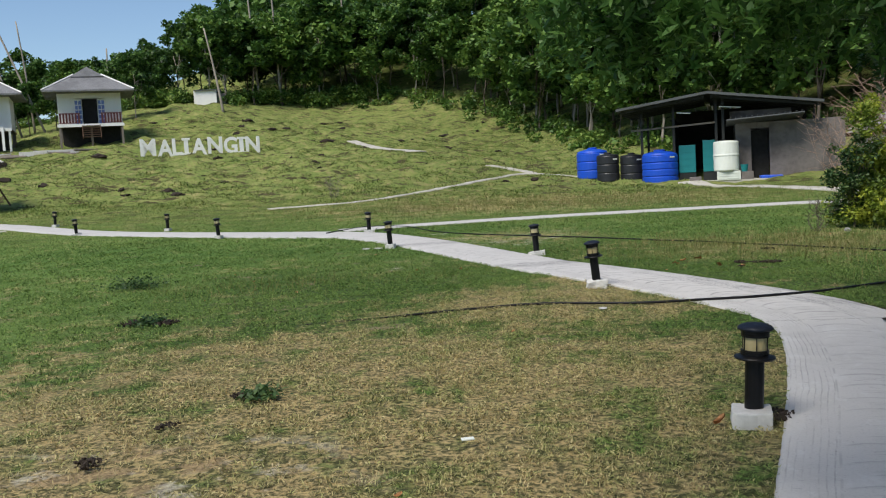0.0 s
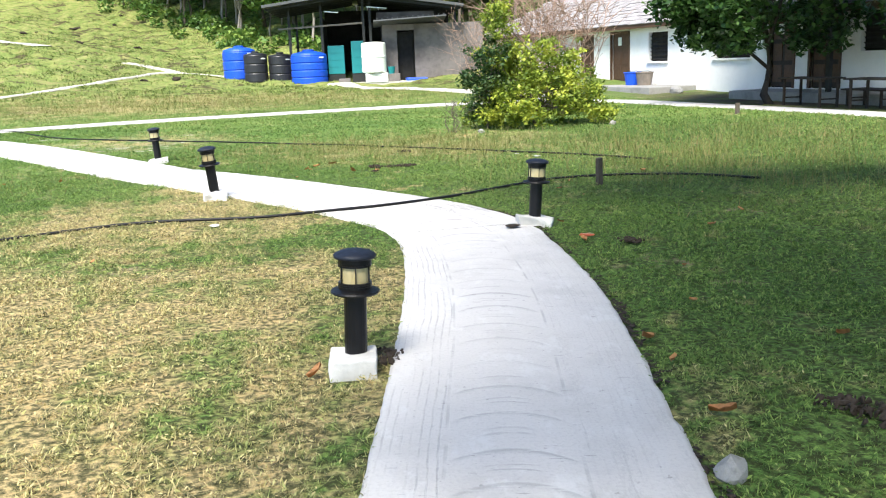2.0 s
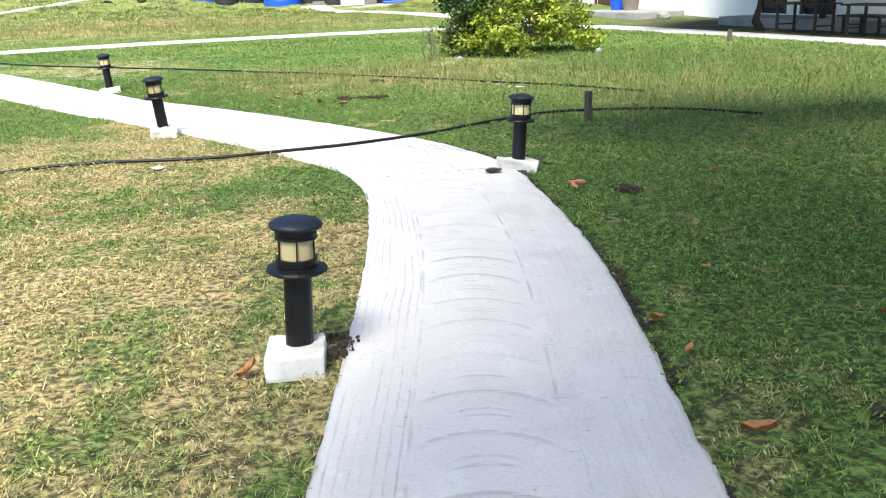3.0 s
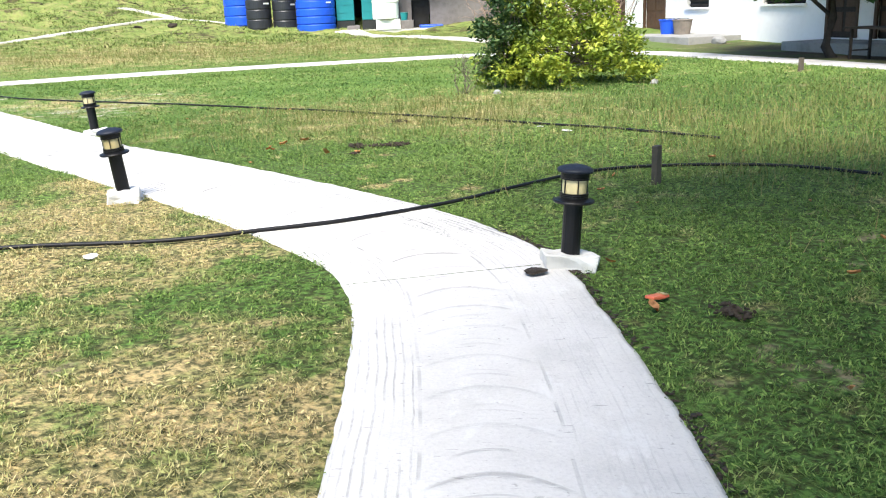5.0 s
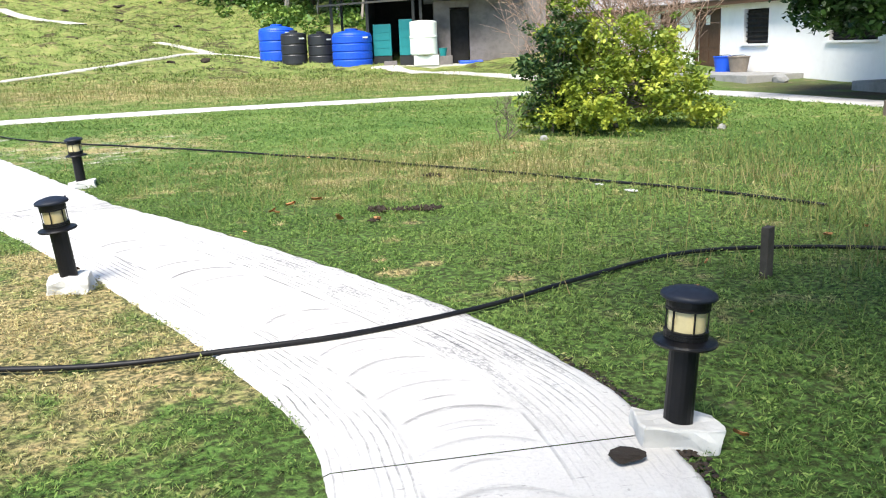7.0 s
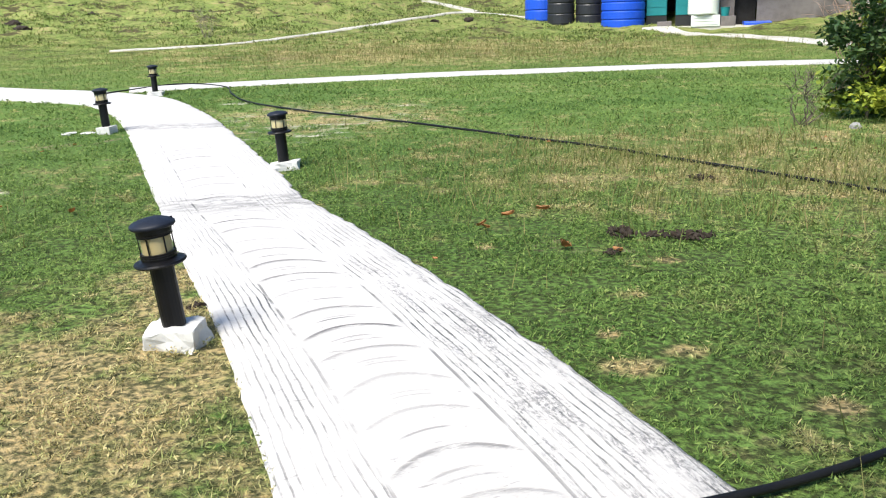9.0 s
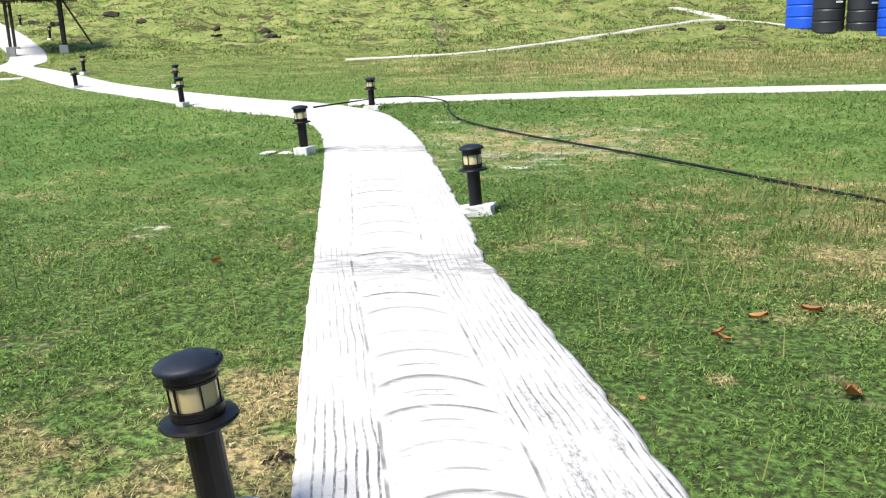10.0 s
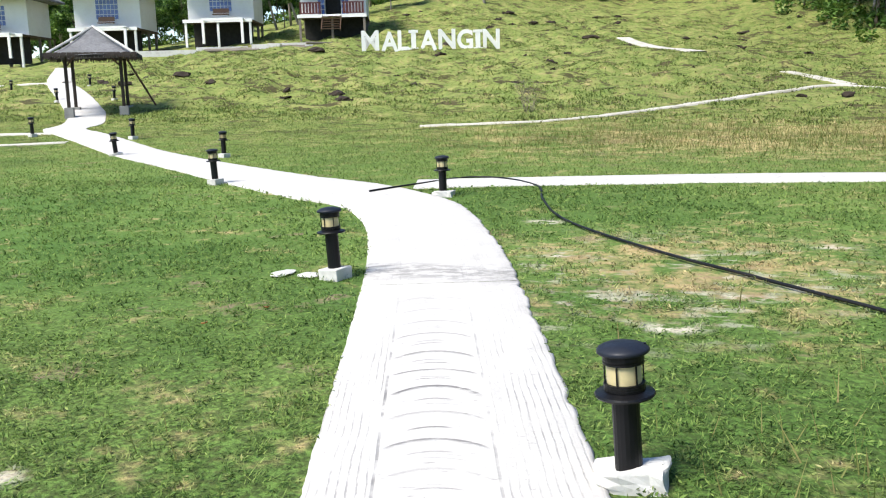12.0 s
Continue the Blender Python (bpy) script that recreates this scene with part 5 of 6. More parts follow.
shed = open_shed()
FRAME = shed.matrix_basis


def at_shed(ob, label, category, group=""):
    ob.matrix_basis = FRAME @ ob.matrix_basis
    return tagged(ob, label, category, group)


def locker(x, w, h):
    thing = new("plastic_cabinet")
    part("body", boxed((w, 0.6, h), (0, 0, h / 2), bevel=0.02), TEAL, thing)
    for k in range(3):
        part("rib", boxed((w * 0.9, 0.02, 0.03), (0, -0.305, h * (0.25 + 0.25 * k))), TEAL, thing)
    thing.matrix_basis = pose(x, 0.6, 0.5)
    part("stand", boxed((w, 0.55, 0.48), (0, 0, -0.25)), STEEL, thing)
    return at_shed(thing, "teal plastic cabinet on a dark stand in the shed", "cabinet", "teal cabinets")


locker(-1.1, 0.85, 1.45)
locker(0.05, 0.7, 1.65)


def white_drum():
    thing = new("white_tank")
    part("shell", lathe([(0.60, 0), (0.63, 0.05), (0.63, 1.45), (0.60, 1.50), (0.25, 1.54)], 28), PLASTIC, thing, smooth=False)
    part("band", lathe([(0.64, 0.75), (0.65, 0.77), (0.65, 0.83), (0.64, 0.85)], 28), PLASTIC, thing)
    thing.matrix_basis = pose(0.85, -0.75, 0.50)
    at_shed(thing, "tall white plastic water drum before the shed", "drum")
    crate = new("crate")
    bm = boxed((1.15, 0.9, 0.46), (0, 0, 0.23), bevel=0.02)
    part("body", bm, PLASTIC, crate)
    for k in range(3):
        part("rib", boxed((1.0, 0.02, 0.03), (0, -0.46, 0.1 + 0.13 * k)), PLASTIC, crate)
    crate.matrix_basis = pose(0.95, -0.75, 0.02)
    at_shed(crate, "cream plastic crate under the white drum", "crate")
    bucket = new("bucket")
    part("pail", lathe([(0.14, 0), (0.19, 0.34), (0.205, 0.35), (0.2, 0.36)], 18), TEAL, bucket)
    bucket.matrix_basis = pose(1.72, -0.95, 0.42)
    at_shed(bucket, "small green plastic bucket on a ledge", "bucket")
    ledge = part("ledge", boxed((0.6, 0.4, 0.42), (1.85, -0.95, 0.21), bevel=0.02), GREYWALL)
    at_shed(ledge, "low cement washing ledge by the drum", "ledge")
    sheet = part("tarpaulin", rough(boxed((1.1, 0.7, 0.16), (3.0, -0.7, 0.09), bevel=0.05), 0.06, 2, 4), BLUE)
    at_shed(sheet, "crumpled blue tarpaulin by the doorway", "tarpaulin")
    stone = part("rubble_block", rough(boxed((0.6, 0.4, 0.35), (-0.7, -1.2, 0.1), bevel=0.03), 0.04, 4, 4), GREYWALL)
    at_shed(stone, "grey concrete block beside the tanks", "block")


white_drum()

# ---- long white house ----


def house():
    thing = tagged(new("house"), "long low white house with weathered shingle roof", "house")
    x0, y0, y1, h, t = 21.3, 6.0, 45.5, 2.75, 0.18
    zf = 0.0

    # openings along the front wall: y from, y to, sill, head
    openings = [(35.3, 36.3, 0.2, 2.2), (32.55, 33.95, 0.2, 2.25), (30.0, 31.25, 1.05, 2.15), (25.45, 27.3, 1.1, 1.95), (23.45, 24.6, 0.15, 2.35), (21.6, 22.85, 0.15, 2.35), (18.9, 20.9, 1.2, 2.3)]
    wall = bmesh.new()
    y = y1
    for b, a, s, e in [(o[1], o[0], o[2], o[3]) for o in openings]:
        box(wall, (t, y - b, h + 0.4), (x0, (y + b) / 2, h / 2 - 0.2))
        box(wall, (t, b - a, s + 0.4), (x0, (a + b) / 2, s / 2 - 0.2))
        box(wall, (t, b - a, h - e), (x0, (a + b) / 2, (h + e) / 2))
        y = a
    box(wall, (t, y - y0, h + 0.4), (x0, (y + y0) / 2, h / 2 - 0.2))
    part("front_wall", wall, WHITE, thing)
    part("back_wall", boxed((t, y1 - y0, h + 0.4), (x0 + 6.0, (y0 + y1) / 2, h / 2 - 0.2)), WHITE, thing)
    for yy in (y0, y1):
        part("end_wall", boxed((6.0, t, h + 0.4), (x0 + 3.0, yy - math.copysign(t / 2, yy - 20), h / 2 - 0.2)), WHITE, thing)
    part("inner_floor", boxed((5.8, y1 - y0 - 0.4, 0.2), (x0 + 3, (y0 + y1) / 2, 0.08)), SHADEDARK, thing)
    part("partition", boxed((0.1, y1 - y0 - 0.4, h), (x0 + 1.6, (y0 + y1) / 2, h / 2)), SHADEDARK, thing)
    for i, (a, b, s, e) in enumerate(openings):
        w = b - a
        if s < 0.5:
            fr = part("door_frame", boxed((0.08, 0.09, e - s), (x0 - 0.08, a + 0.02, (s + e) / 2)), WOOD, thing)
            part("door_frame", boxed((0.08, 0.09, e - s), (x0 - 0.08, b - 0.02, (s + e) / 2)), WOOD, thing)
            part("door_frame", boxed((0.08, w, 0.09), (x0 - 0.08, (a + b) / 2, e - 0.02)), WOOD, thing)
            # last doors take a darker wood colour in place of the trees' shade
            door = part("door", boxed((0.05, w - 0.1, e - s - 0.06), (x0 + 0.03, (a + b) / 2, (s + e) / 2)), DARKWOOD if i > 3 else WOOD, thing, "brown panelled wooden door")
            for k in range(2):
                for q in range(3):
                    part("panel", boxed((0.02, w * 0.34, (e - s) * 0.24), (x0 - 0.005, a + w * (0.28 + 0.44 * k), s + (e - s) * (0.2 + 0.3 * q))), WOOD, door)
            if i in (1, 4, 5):
                part("notice", boxed((0.006, 0.24, 0.32), (x0 - 0.03, (a + b) / 2 + 0.1, s + (e - s) * 0.82)), PLASTIC, door, "white paper notice")
        else:
            win = part("window", boxed((0.03, w - 0.08, e - s - 0.08), (x0 + 0.05, (a + b) / 2, (s + e) / 2)), SHADEDARK, thing, "dark louvred window")
            for k in range(7):
                part("louvre", boxed((0.09, w - 0.1, 0.012), (x0, (a + b) / 2, s + 0.08 + (e - s - 0.1) * k / 7), (0, 35, 0)), SHADEDARK, win)
            part("sill", boxed((0.26, w + 0.12, 0.06), (x0 - 0.05, (a + b) / 2, s - 0.02)), WHITE, win)
    part("porch", boxed((2.0, 9.5, 0.5), (x0 - 1.1, 33.0, -0.06), bevel=0.02), STONE, thing, "low cement porch step")
    part("porch", boxed((1.6, 14.0, 0.45), (x0 - 0.9, 17.5, -0.1), bevel=0.02), STONE, thing, "raised cement porch")
    part("porch_post", boxed((0.12, 0.12, 2.6), (x0 - 1.2, 20.9, 1.3)), STEEL, thing)
    # gabled roof in overlapping courses
    e, r = x0 - 0.5, x0 + 3.1
    ze, zr = 2.48, 4.35
    bm = bmesh.new()
    v = [bm.verts.new(p) for p in ((e, y0 - 0.6, ze), (r, y0 - 0.6, zr), (x0 + 6.8, y0 - 0.6, ze), (e, y1 + 0.6, ze), (r, y1 - 1.2, zr), (x0 + 6.8, y1 + 0.6, ze))]
    for q in ((0, 3, 4, 1), (1, 4, 5, 2), (3, 5, 4), (0, 1, 2), (0, 2, 5, 3)):
        bm.faces.new([v[i] for i in q])
    roof = part("roof", bm, BROWNTHATCH, thing, "weathered grey-brown shingle roof")
    part("fascia", boxed((0.05, y1 - y0 + 1.2, 0.2), (e - 0.02, (y0 + y1) / 2, ze - 0.06)), WOOD, roof)
    g = random.Random(8)
    lie = math.degrees(math.atan2(zr - ze, r - e))
    shapes = []
    for k in range(4):
        b2 = rough(boxed((0.42, 0.86 + 0.1 * k, 0.03), (0, 0, 0)), 0.022, k, 5)
        me = bpy.data.meshes.new("shingle")
        b2.to_mesh(me)
        b2.free()
        me.materials.append(BROWNTHATCH)
        shapes.append(me)
    rows = 12
    for row in range(rows):
        f = (row + 0.35) / rows
        x, z = e + (r - e) * f, ze + (zr - ze) * f + 0.035
        yy = 21.5 + 0.5 * (row % 2) + g.uniform(0, 0.3)
        while yy < y1 + 0.4 - 1.6 * f:
            s = new("shingle", shapes[g.randrange(4)])
            s.parent = roof
            s.matrix_basis = pose(x, yy, z + g.uniform(0, 0.02), g.uniform(-1.5, 1.5), -lie + 3 + g.uniform(-2, 2), g.uniform(-2, 2))
            yy += 0.98
    return thing


house()


def wooden_bench(x, y, l, turn, h, label):
    thing = tagged(new("wooden_table"), label, "table", "wooden tables under the tree")
    for k in range(4):
        part("board", boxed((l, 0.17, 0.04), (0, -0.28 + 0.185 * k, h)), DARKWOOD, thing)
    for sx in (-l / 2 + 0.15, l / 2 - 0.15):
        for sy in (-0.25, 0.25):
            part("leg", boxed((0.055, 0.055, h), (sx, sy, h / 2 - 0.02)), DARKWOOD, thing)
        part("stretcher", boxed((0.035, 0.5, 0.035), (sx, 0, 0.2)), DARKWOOD, thing)
    thing.matrix_basis = pose(x, y, ground_z(x, y), 0, 0, turn)


wooden_bench(18.5, 19.9, 1.9, 80, 0.72, "dark rough wooden table under the tree")
wooden_bench(18.2, 17.3, 1.8, 85, 0.72, "dark rough wooden table under the tree")
wooden_bench(19.2, 18.5, 1.6, 80, 0.42, "low dark wooden bench under the tree")


def pail(x, y, z, mat, label):
    thing = tagged(new("bucket"), label, "bucket")
    part("pail", lathe([(0.26, 0), (0.33, 0.46), (0.355, 0.47), (0.35, 0.5), (0.30, 0.5), (0.24, 0.06)], 20), mat, thing)
    part("handle", tube([(-0.34, 0, 0.47), (-0.2, 0.02, 0.53), (0.2, 0.02, 0.53), (0.34, 0, 0.47)], 0.012, 5), STEEL, thing)
    thing.matrix_basis = pose(x, y, z)


pail(20.6, 31.4, 0.19, BLUE, "bright blue plastic bucket on the porch")
pail(20.6, 30.6, 0.19, GREYWOOD, "brown basin beside the blue bucket")


def stones(places, mat, name, label, category, group, flat=0.6):
    g = random.Random(len(places) * 3)
    for x, y, s in places:
        bm = bmesh.new()
        bmesh.ops.create_icosphere(bm, subdivisions=2, radius=1)
        rough(rough(bm, 0.28, g.random() * 20, 1.3), 0.05, g.random() * 20, 4.0)
        ob = part(name, bm, mat, None, smooth=False)
        ob.matrix_basis = pose(x, y, ground_z(x, y) + s * flat * 0.25, 0, 0, g.uniform(0, 360)) @ Matrix.Diagonal((s, s * g.uniform(0.6, 0.9), s * flat, 1))
        tagged(ob, label, category, group)


stones([(2.75, 3.64, 0.074), (8.3, 18.3, 0.075), (11.4, 18.2, 0.085)], STONE, "stone", "grey weathered stone in the grass", "stone", "loose stones", 0.72)
stones([(20.0, 28.9, 0.25), (19.9, 29.6, 0.18), (20.1, 27.9, 0.3), (19.8, 30.2, 0.16), (20.2, 28.3, 0.2)], STONE, "rubble_stone", "rough grey rubble at the house's foot", "stone", "rubble by the house")
stones([(-1.72, 20.12, 0.14), (-1.45, 20.1, 0.13), (1.75, 9.93, 0.07), (7.1, 13.5, 0.09), (7.0, 14.0, 0.06)], BLOCK, "cement_scrap", "flat pale cement scrap lying in the grass",
       "rubble", "cement scraps", 0.10)


def earth_heap(x, y, r, seed, count=60):
    """Crumbled dug earth: many small lumps in one low heap."""
    g = random.Random(seed)
    bm = bmesh.new()
    for k in range(count):
        a, d = g.uniform(0, 6.28), r * math.sqrt(g.random())
        s = g.uniform(0.05, 0.22) * r * (1.15 - 0.6 * d / r)
        m = pose(d * math.cos(a), d * math.sin(a) * 0.7, s * 0.25 + 0.02, g.uniform(0, 90), g.uniform(0, 90), 0) @ Matrix.Diagonal((s, s * g.uniform(0.6, 1), s * g.uniform(0.4, 0.8), 1))
        bmesh.ops.create_icosphere(bm, subdivisions=1, radius=1, matrix=m)
    rough(bm, 0.016, seed, 33)
    ob = part("earth_heap", bm, EARTH)
    ob.matrix_basis = pose(x, y, ground_z(x, y), 0, 0, g.uniform(0, 180))
    tagged(ob, "small heap of crumbled dark earth in the lawn", "earth", "earth heaps", "stuff")


# last two heaps: dark earth for the hollow and shadow right of the first lamp
for i, (x, y, r) in enumerate([(4.5, 13.52, 0.15), (4.72, 13.45, 0.11), (4.93, 13.38, 0.16), (4.72, 7.3, 0.13), (-3.85, 10.92, 0.2), (-3.4, 10.75, 0.19), (-1.57, 6.55, 0.10), (-1.87, 5.78, 0.09), 
                               (3.62, 3.95, 0.14), (3.7, 3.75, 0.18), (-2.1, 5.05, 0.12), (5.6, 15.4, 0.12), (4.35, 13.05, 0.08), (1.97, 12.26, 0.07), (2.03, 5.45, 0.08), (1.99, 5.33, 0.07)]):
    earth_heap(x, y, r, i)


def weed(x, y, r, n, seed):
    g = np.random.default_rng(seed)
    pts = np.stack([g.normal(0, r * 0.5, n), g.normal(0, r * 0.5, n), np.abs(g.normal(0, r * 0.2, n)) + 0.015], 1)
    v, f = leaf_quads(pts, 0.03, 0.6, 2.2, seed)
    ob = arrays("weed", v, f, SHRUB)
    ob.matrix_basis = pose(x, y, ground_z(x, y))
    tagged(ob, "low dark green leafy weed in the lawn", "plant", "weeds", "stuff")


for i, (x, y, r, n) in enumerate([(-5.3, 15.3, 0.45, 700), (-3.6, 10.8, 0.22, 300), (-1.4, 6.5, 0.16, 220)]):
    weed(x, y, r, n, 40 + i)


def dirt_on_path():
    bm = bmesh.new()
    bmesh.ops.create_icosphere(bm, subdivisions=2, radius=1)
    bmesh.ops.subdivide_edges(bm, edges=bm.edges[:], cuts=1, use_grid_fill=True)
    rough(rough(bm, 0.36, 5, 1.9), 0.12, 8, 6.0)
    ob = part("earth_clod", bm, EARTH)
    ob.matrix_basis = pose(4.13, 8.28, ground_z(4.13, 8.28) + 0.036) @ Matrix.Diagonal((0.068, 0.055, 0.010, 1))
    tagged(ob, "flat dark clod of earth on the cement", "earth", "earth clods")


dirt_on_path()


def stake():
    bm = boxed((0.07, 0.055, 0.52), (0, 0, 0.06), (2, -3, 20), 0.006)
    ob = tagged(part("wooden_stake", rough(bm, 0.006, 1, 12), STAKE), "weathered square wooden stake in the lawn", "stake")
    ob.matrix_basis = pose(6.22, 10.25, ground_z(6.22, 10.25))
    bm = boxed((0.09, 0.07, 0.4), (0, 0, 0.06), (0, 2, 10), 0.006)
    ob = tagged(part("wooden_stake", bm, BARK), "short weathered post in the lawn", "stake")
    ob.matrix_basis = pose(15.0, 18.5, ground_z(15.0, 18.5))


stake()


def dry_leaves():
    g = random.Random(3)
    spots = [(4.06, 13.2, 0.16), (3.8, 14.15, 0.11), (4.07, 14.3, 0.12), (3.59, 13.88, 0.09), (3.38, 5.1, 0.12), (3.08, 4.1, 0.13), (4.35, 4.71, 0.1), (1.61, 5.28, 0.11), (0.29, 14.96, 0.13), (4.38, 13.05, 0.09),
             (4.4, 7.5, 0.1), (7.3, 10.96, 0.09), (3.6, 13.8, 0.08), (5.7, 7.53, 0.08), (3.3, 4.75, 0.08), (3.22, 4.95, 0.07)]
    for k in range(34):
        spots.append((g.uniform(-4, 8), g.uniform(3, 19), g.uniform(0.04, 0.07)))
    for x, y, s in spots:
        if s < 0.075 and on_path(np.array([x]), np.array([y]), 0.05)[0]:
            continue
        bm = bmesh.new()
        rows = []
        for i in range(6):
            f = i / 5
            w = math.sin(math.pi * (0.04 + 0.92 * f)) * (0.26 + 0.12 * g.random())
            curl = 0.25 * (f - 0.5) ** 2
            rows.append([bm.verts.new(((f - 0.5), q * w, curl + abs(q) * 0.16 + 0.03 * g.random())) for q in (-1, 0, 1)])
        for a, b in zip(rows, rows[1:]):
            for q in range(2):
                bm.faces.new((a[q], a[q + 1], b[q + 1], b[q]))
        bmesh.ops.solidify(bm, geom=bm.faces[:], thickness=0.02)
        ob = part("fallen_leaf", bm, DRYLEAF, None, smooth=True)
        ob.matrix_basis = pose(x, y, ground_z(x, y) + 0.022, g.uniform(-25, 25), g.uniform(-25, 25), g.uniform(0, 360)) @ Matrix.Diagonal((s * 0.9, s * 0.8, s * 1.2, 1))
        tagged(ob, "dry curled orange-brown leaf on the lawn", "leaf", "fallen leaves")


dry_leaves()


def litter():
    bm = boxed((0.13, 0.06, 0.016), (0, 0, 0.008), bevel=0.005)
    bmesh.ops.subdivide_edges(bm, edges=bm.edges[:], cuts=2, use_grid_fill=True)
    ob = tagged(part("wrapper", rough(bm, 0.012, 2, 14), REDWRAP), "crumpled red snack wrapper in the grass", "litter")
    part("stripe", boxed((0.025, 0.055, 0.006), (0.04, 0, 0.02)), AMBER, ob, "yellow stripe")
    ob.matrix_basis = pose(4.5, 7.62, ground_z(4.5, 7.62) + 0.025, 0, 8, 20)
    bm = boxed((0.075, 0.04, 0.01), (0, 0, 0), (0, 0, 10), 0.003)
    ob = tagged(part("paper_scrap", bm, PLASTIC), "small white paper scrap on the dry grass", "litter")
    ob.matrix_basis = pose(0.08, 5.05, ground_z(0.08, 5.05) + 0.045)


litter()


def crumbs(name, line, y0, y1, count, size, spread, sink, mat, label, category, seed):
    """Small broken lumps strewn along one edge of the footpath."""
    g = np.random.default_rng(seed)
    tpl = bmesh.new()
    bmesh.ops.create_icosphere(tpl, subdivisions=1, radius=1)
    tv, tf = np.array([v.co[:] for v in tpl.verts]), np.array([[v.index for v in f.verts] for f in tpl.faces])
    tpl.free()
    way = np.array([p for p in spline(line, 0.05) if y0 < p[1] < y1])
    vs, fs = [], []
    k = 0
    while len(vs) < count:
        k += 1
        i = g.integers(1, len(way) - 1)
        if math.sin(way[i, 1] * 2.3 + seed) + 0.6 * math.sin(way[i, 1] * 7.1) < g.uniform(-1.3, 1.0):
            continue
        t = way[i + 1] - way[i - 1]
        out = np.array([t[1], -t[0]]) / np.hypot(*t) * (1 if line is RIGHT else -1)
        p = way[i] + out * abs(g.normal(0, spread)) + t * g.uniform(-.5, .5)
        r = size * g.uniform(0.35, 1.3)
        m = np.array([r * g.uniform(0.8, 1.7), r, r * g.uniform(0.2, 0.45)])
        a = g.uniform(0, 6.28)
        q = tv * m * g.uniform(0.7, 1.25, tv.shape)
        q = np.stack([q[:, 0] * math.cos(a) - q[:, 1] * math.sin(a), q[:, 0] * math.sin(a) + q[:, 1] * math.cos(a), q[:, 2]], 1)
        vs.append(q + np.array([p[0], p[1], ground_z(p[0], p[1]) + sink]))
        fs.append(tf + len(tv) * (len(vs) - 1))
    tagged(arrays(name, np.vstack(vs), np.vstack(fs), mat), label, category, kind="stuff")


# dark crumbs stand for soil and for the shade below the raised edge
crumbs("soil_edge", RIGHT, 2.5, 9.5, 700, 0.012, 0.028, 0.005, EARTH, "crumbled dark soil and edge shade along the footpath", "earth", 1)

# ---- grass ----


def scatter(n, x0, x1, y0, y1, seed, keep):
    g = np.random.default_rng(seed)
    x, y = g.uniform(x0, x1, n), g.uniform(y0, y1, n)
    ok = keep(x, y, g)
    return x[ok], y[ok]


WAY = spline([(0, 0), (1.1, 2), (2.2, 4.4), (3.1, 7.2), (3.35, 9), (3.1, 11), (2.2, 13.3)], 0.5)


def clear_of(x, y, line, r):
    ok = np.ones(x.shape, bool)
    for a, b in line:
        ok &= (x - a) ** 2 + (y - b) ** 2 > r * r
    return ok


def way_distance(x, y):
    d = np.full(x.shape, 1e9)
    for a, b in WAY:
        d = np.minimum(d, (x - a) ** 2 + (y - b) ** 2)
    return np.sqrt(d)


def blades(name, x, y, height, width, material, label, seed, lean=0.6):
    g = np.random.default_rng(seed)
    n = len(x)
    z = heights(x, y) + lumps(x, y) - 0.004
    a = g.uniform(0, 2 * math.pi, n)
    h, w = height * g.uniform(0.5, 1.35, n), width * g.uniform(0.7, 1.3, n)
    b = a + g.uniform(1, 2.1, n)
    l = h * lean * g.uniform(0.3, 1.6, n)
    base = np.stack([x, y, z], 1)
    side = np.stack([np.cos(a) * w, np.sin(a) * w, np.zeros(n)], 1) / 2
    tip = base + np.stack([np.cos(b) * l, np.sin(b) * l, h], 1)
    v = np.stack([base - side, base + side, tip], 1).reshape(-1, 3)
    ob = arrays(name, v, np.arange(n * 3).reshape(-1, 3), material)
    return tagged(ob, label, "grass", kind="stuff")


TABLE = np.random.default_rng(90).uniform(0, 1, (256, 256))


def lattice(x, y, cell):
    """Smooth random values on a grid of the given cell."""
    a, b = np.asarray(x) / cell, np.asarray(y) / cell
    i, j = np.floor(a).astype(int), np.floor(b).astype(int)
    f, h = a - i, b - j
    f, h = f * f * (3 - 2 * f), h * h * (3 - 2 * h)
    i, j, p, q = i % 256, j % 256, (i + 1) % 256, (j + 1) % 256
    return (TABLE[i, j] * (1 - f) + TABLE[p, j] * f) * (1 - h) + (TABLE[i, q] * (1 - f) + TABLE[p, q] * f) * h


def clump(x, y):
    """0 to 1, in uneven tufts some centimetres wide with gaps between them."""
    v = 0.45 * lattice(x, y, 0.045) + 0.33 * lattice(x + 7.3, y + 2.1, 0.11) + 0.22 * lattice(x + 1.7, y + 9.2, 0.34)
    return np.clip((v - 0.385) / 0.25, 0, 1)


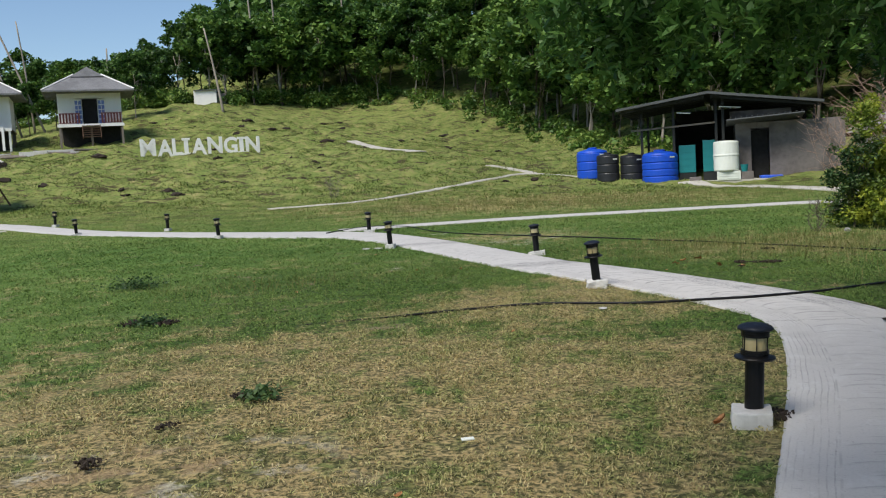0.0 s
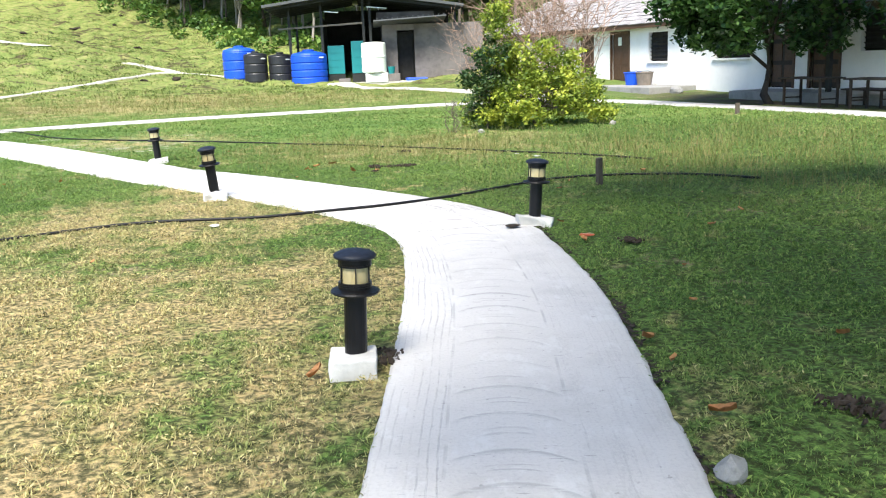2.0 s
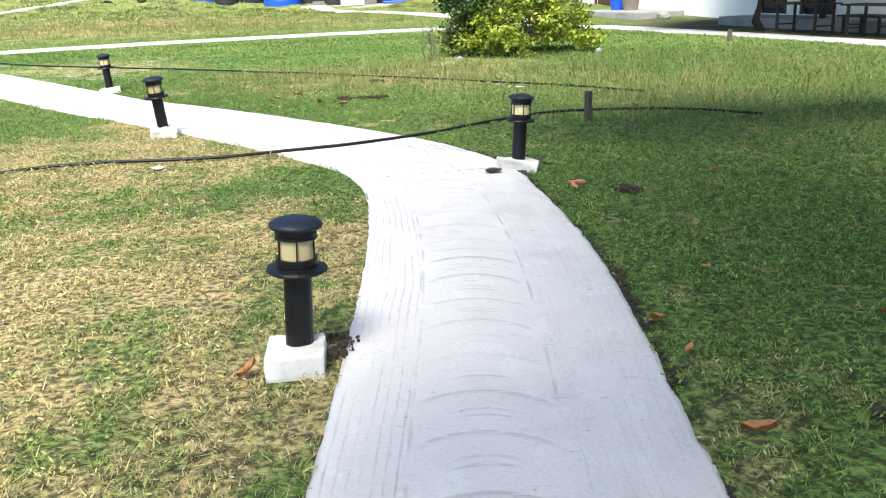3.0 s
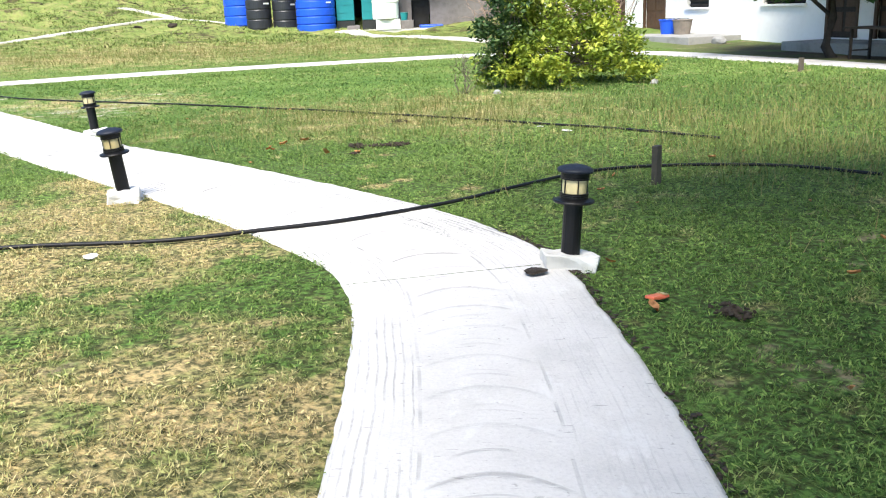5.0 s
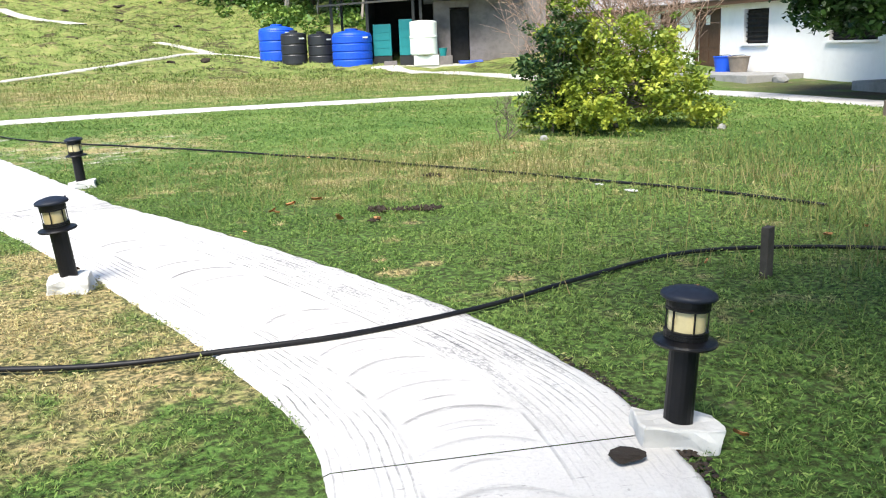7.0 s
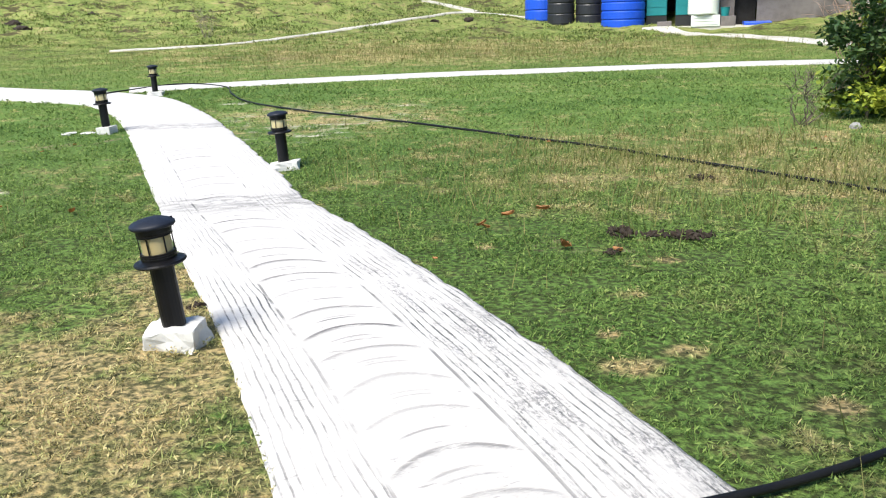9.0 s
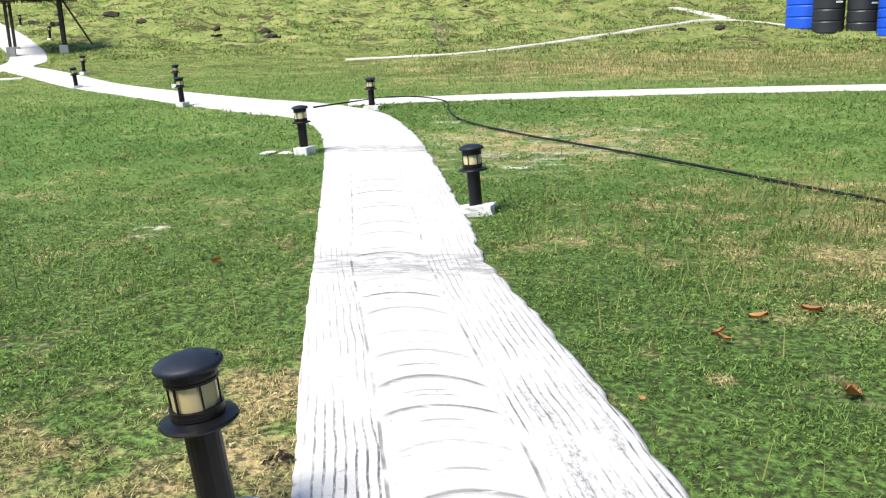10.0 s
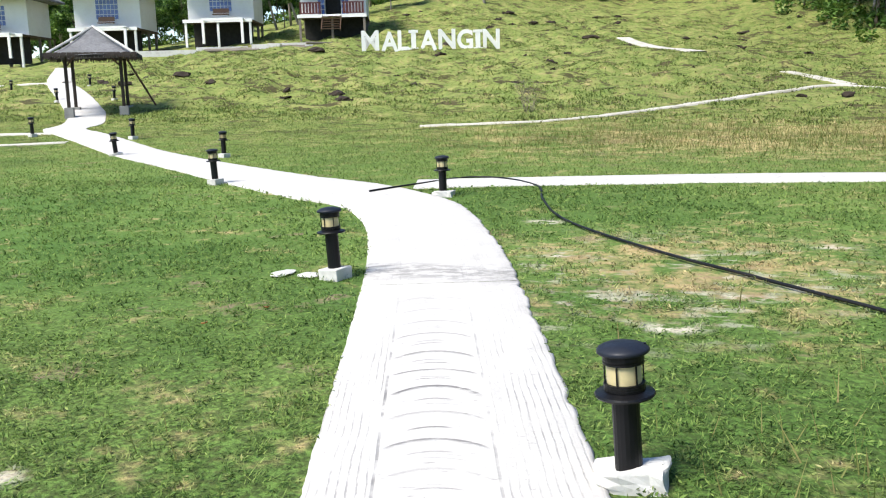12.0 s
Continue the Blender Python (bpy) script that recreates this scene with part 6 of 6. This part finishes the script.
def lawn_keep(x, y, g):
    d = way_distance(x, y)
    bald = np.zeros(x.shape, bool)
    for a, b, r in BARE:
        bald |= (x - a) ** 2 + ((y - b) / 0.62) ** 2 < (0.6 * r) ** 2 * (0.5 + lattice(x, y, 0.12))
    return ~bald & (g.uniform(0, 1, len(x)) < 0.03 + 1.1 * clump(x, y)) & (g.uniform(0, 1, len(x)) < np.minimum(1, (2.6 / np.maximum(d, 0.5)) ** 1.25)) & ~on_path(x, y, -0.01) & clear_of(x, y, spline(CROSSING, 0.4), 0.58) & (np.hypot(x - 1.83, y - 5.4) > 0.13) & (g.uniform(0, 1, len(x)) > 0.8 * np.exp(-((x + 1.8) / 1.2) ** 2 - ((y - 4.85) / 0.5) ** 2)) & ((np.sin(x * 4.1 + 2 * np.sin(y * 2.3)) * np.sin(y * 5.3 + 2 * np.sin(x * 1.9)) < 0.25) | (g.uniform(0, 1, len(x)) > 0.9 * np.exp(-((x - 1.4) / 1.3) ** 2 - ((y - 20.6) / 1.6) ** 2)))


gx, gy = scatter(4900000, -11, 17, 1.5, 27, 1, lawn_keep)
near_d = way_distance(gx, gy)
third = len(gx) // 3
half = 2 * third
kn = clump(gx[:third], gy[:third])
centres = np.stack([gx[:third], gy[:third], heights(gx[:third], gy[:third]) + lumps(gx[:third], gy[:third]) + 0.004 + 0.034 * kn * rng.uniform(0.3, 1.2, third)], 1)
lv, lf = leaf_quads(centres, 0.0071 + 0.0008 * near_d[:third], 0.7, 3.2, 44)
tagged(arrays("creeping_grass", lv, lf, BLADE), "dense low creeping lawn leaves", "grass", kind="stuff")
blades("grass", gx[third:half], gy[third:half], (0.020 + 0.001 * near_d[third:half]) * (0.6 + 1.1 * clump(gx[third:half], gy[third:half])), 0.0052 + 0.0008 * near_d[third:half], BLADE, "short mown green and straw-coloured grass", 2, 1.1)
blades("grass", gx[half:], gy[half:], 0.018 + 0.0006 * near_d[half:], 0.0042 + 0.0009 * near_d[half:], BLADE, "matted creeping grass strands", 3, 3.4)


def hill_keep(x, y, g):
    k = np.sin(x * 0.9 + 1.7 * np.sin(y * 0.6)) * np.sin(y * 1.1 + 1.4 * np.sin(x * 0.7)) * 0.5 + 0.5
    return (g.uniform(0, 1, len(x)) < k * k) & (y < 100 + 0.2 * x) & ~on_path(x, y, 0.1)


fx, fy = scatter(450000, -28, 18, 15, 44, 14, lambda x, y, g: ~on_path(x, y, 0.0) & clear_of(x, y, spline(CROSSING, 0.4), 0.62) & ((x < -11) | (y > 26)))
blades("grass", fx, fy, 0.042, 0.015, BLADE, "green lawn beyond the crossing path", 15, 1.2)


def hill_clods():
    """Dark lumps over the slope, for dug-up earth and hummock shadow."""
    g = np.random.default_rng(77)
    bm = bmesh.new()
    for k in range(110):
        x, y = g.uniform(-30, 12), g.uniform(46, 100)
        if x > 10 - (y - 50) * 0.1 or on_path(np.array([x]), np.array([y]), 0.8)[0] or np.hypot(TRODDEN[:, 0] - x, TRODDEN[:, 1] - y).min() < 1.3:
            continue
        s = g.uniform(0.1, 0.25) * (1.7 if g.random() < 0.15 else 1.0)
        bmesh.ops.create_icosphere(bm, subdivisions=2, radius=1, matrix=pose(x, y, surface_z(x, y), 0, 0, g.uniform(-25, 25)) @ Matrix.Diagonal((s * 1.7, s, s * 0.5, 1)))
    rough(bm, 0.2, 3, 5.0)
    tagged(part("hill_clods", bm, EARTH), "dark lumps for dug earth and hummock shadow on the hillside", "earth", kind="stuff")


hill_clods()
hx, hy = scatter(420000, -40, 14, 40, 98, 8, hill_keep)
blades("hill_grass", hx, hy, 0.085, 0.06, BLADE, "tussocky yellow-green grass on the hillside", 9, 0.9)


def tall_keep(x, y, g):
    a = np.exp(-(((x - 6.0) / 2.6) ** 2 + ((y - 16.0) / 1.8) ** 2)) + 0.8 * np.exp(-(((x - 8.6) / 2.0) ** 2 + ((y - 11.0) / 2.2) ** 2)) + 0.45 * np.exp(-(((x - 11.5) / 3.5) ** 2 + ((y - 14.0) / 2.5) ** 2))
    a += 0.2 * np.exp(-(((x + 2.5) / 2.5) ** 2 + ((y - 14.5) / 1.2) ** 2)) + 0.35 * np.exp(-(((x - 4) / 8) ** 2 + ((y - 36) / 3.2) ** 2))
    clump = np.sin(x * 2.1 + np.sin(y * 1.7)) * np.sin(y * 2.6 + np.sin(x * 2.3)) * 0.5 + 0.6
    return (g.uniform(0, 1, len(x)) < a * clump) & ~on_path(x, y, 0.15) & clear_of(x, y, spline(CROSSING, 0.4), 0.66)


tx, ty = scatter(520000, -8, 18, 7, 43, 5, tall_keep)
blades("tall_grass", tx, ty, 0.165, 0.0042 + 0.00028 * ty, TALLGRASS, "taller brownish seeding grass in the lawn", 6, 0.6)
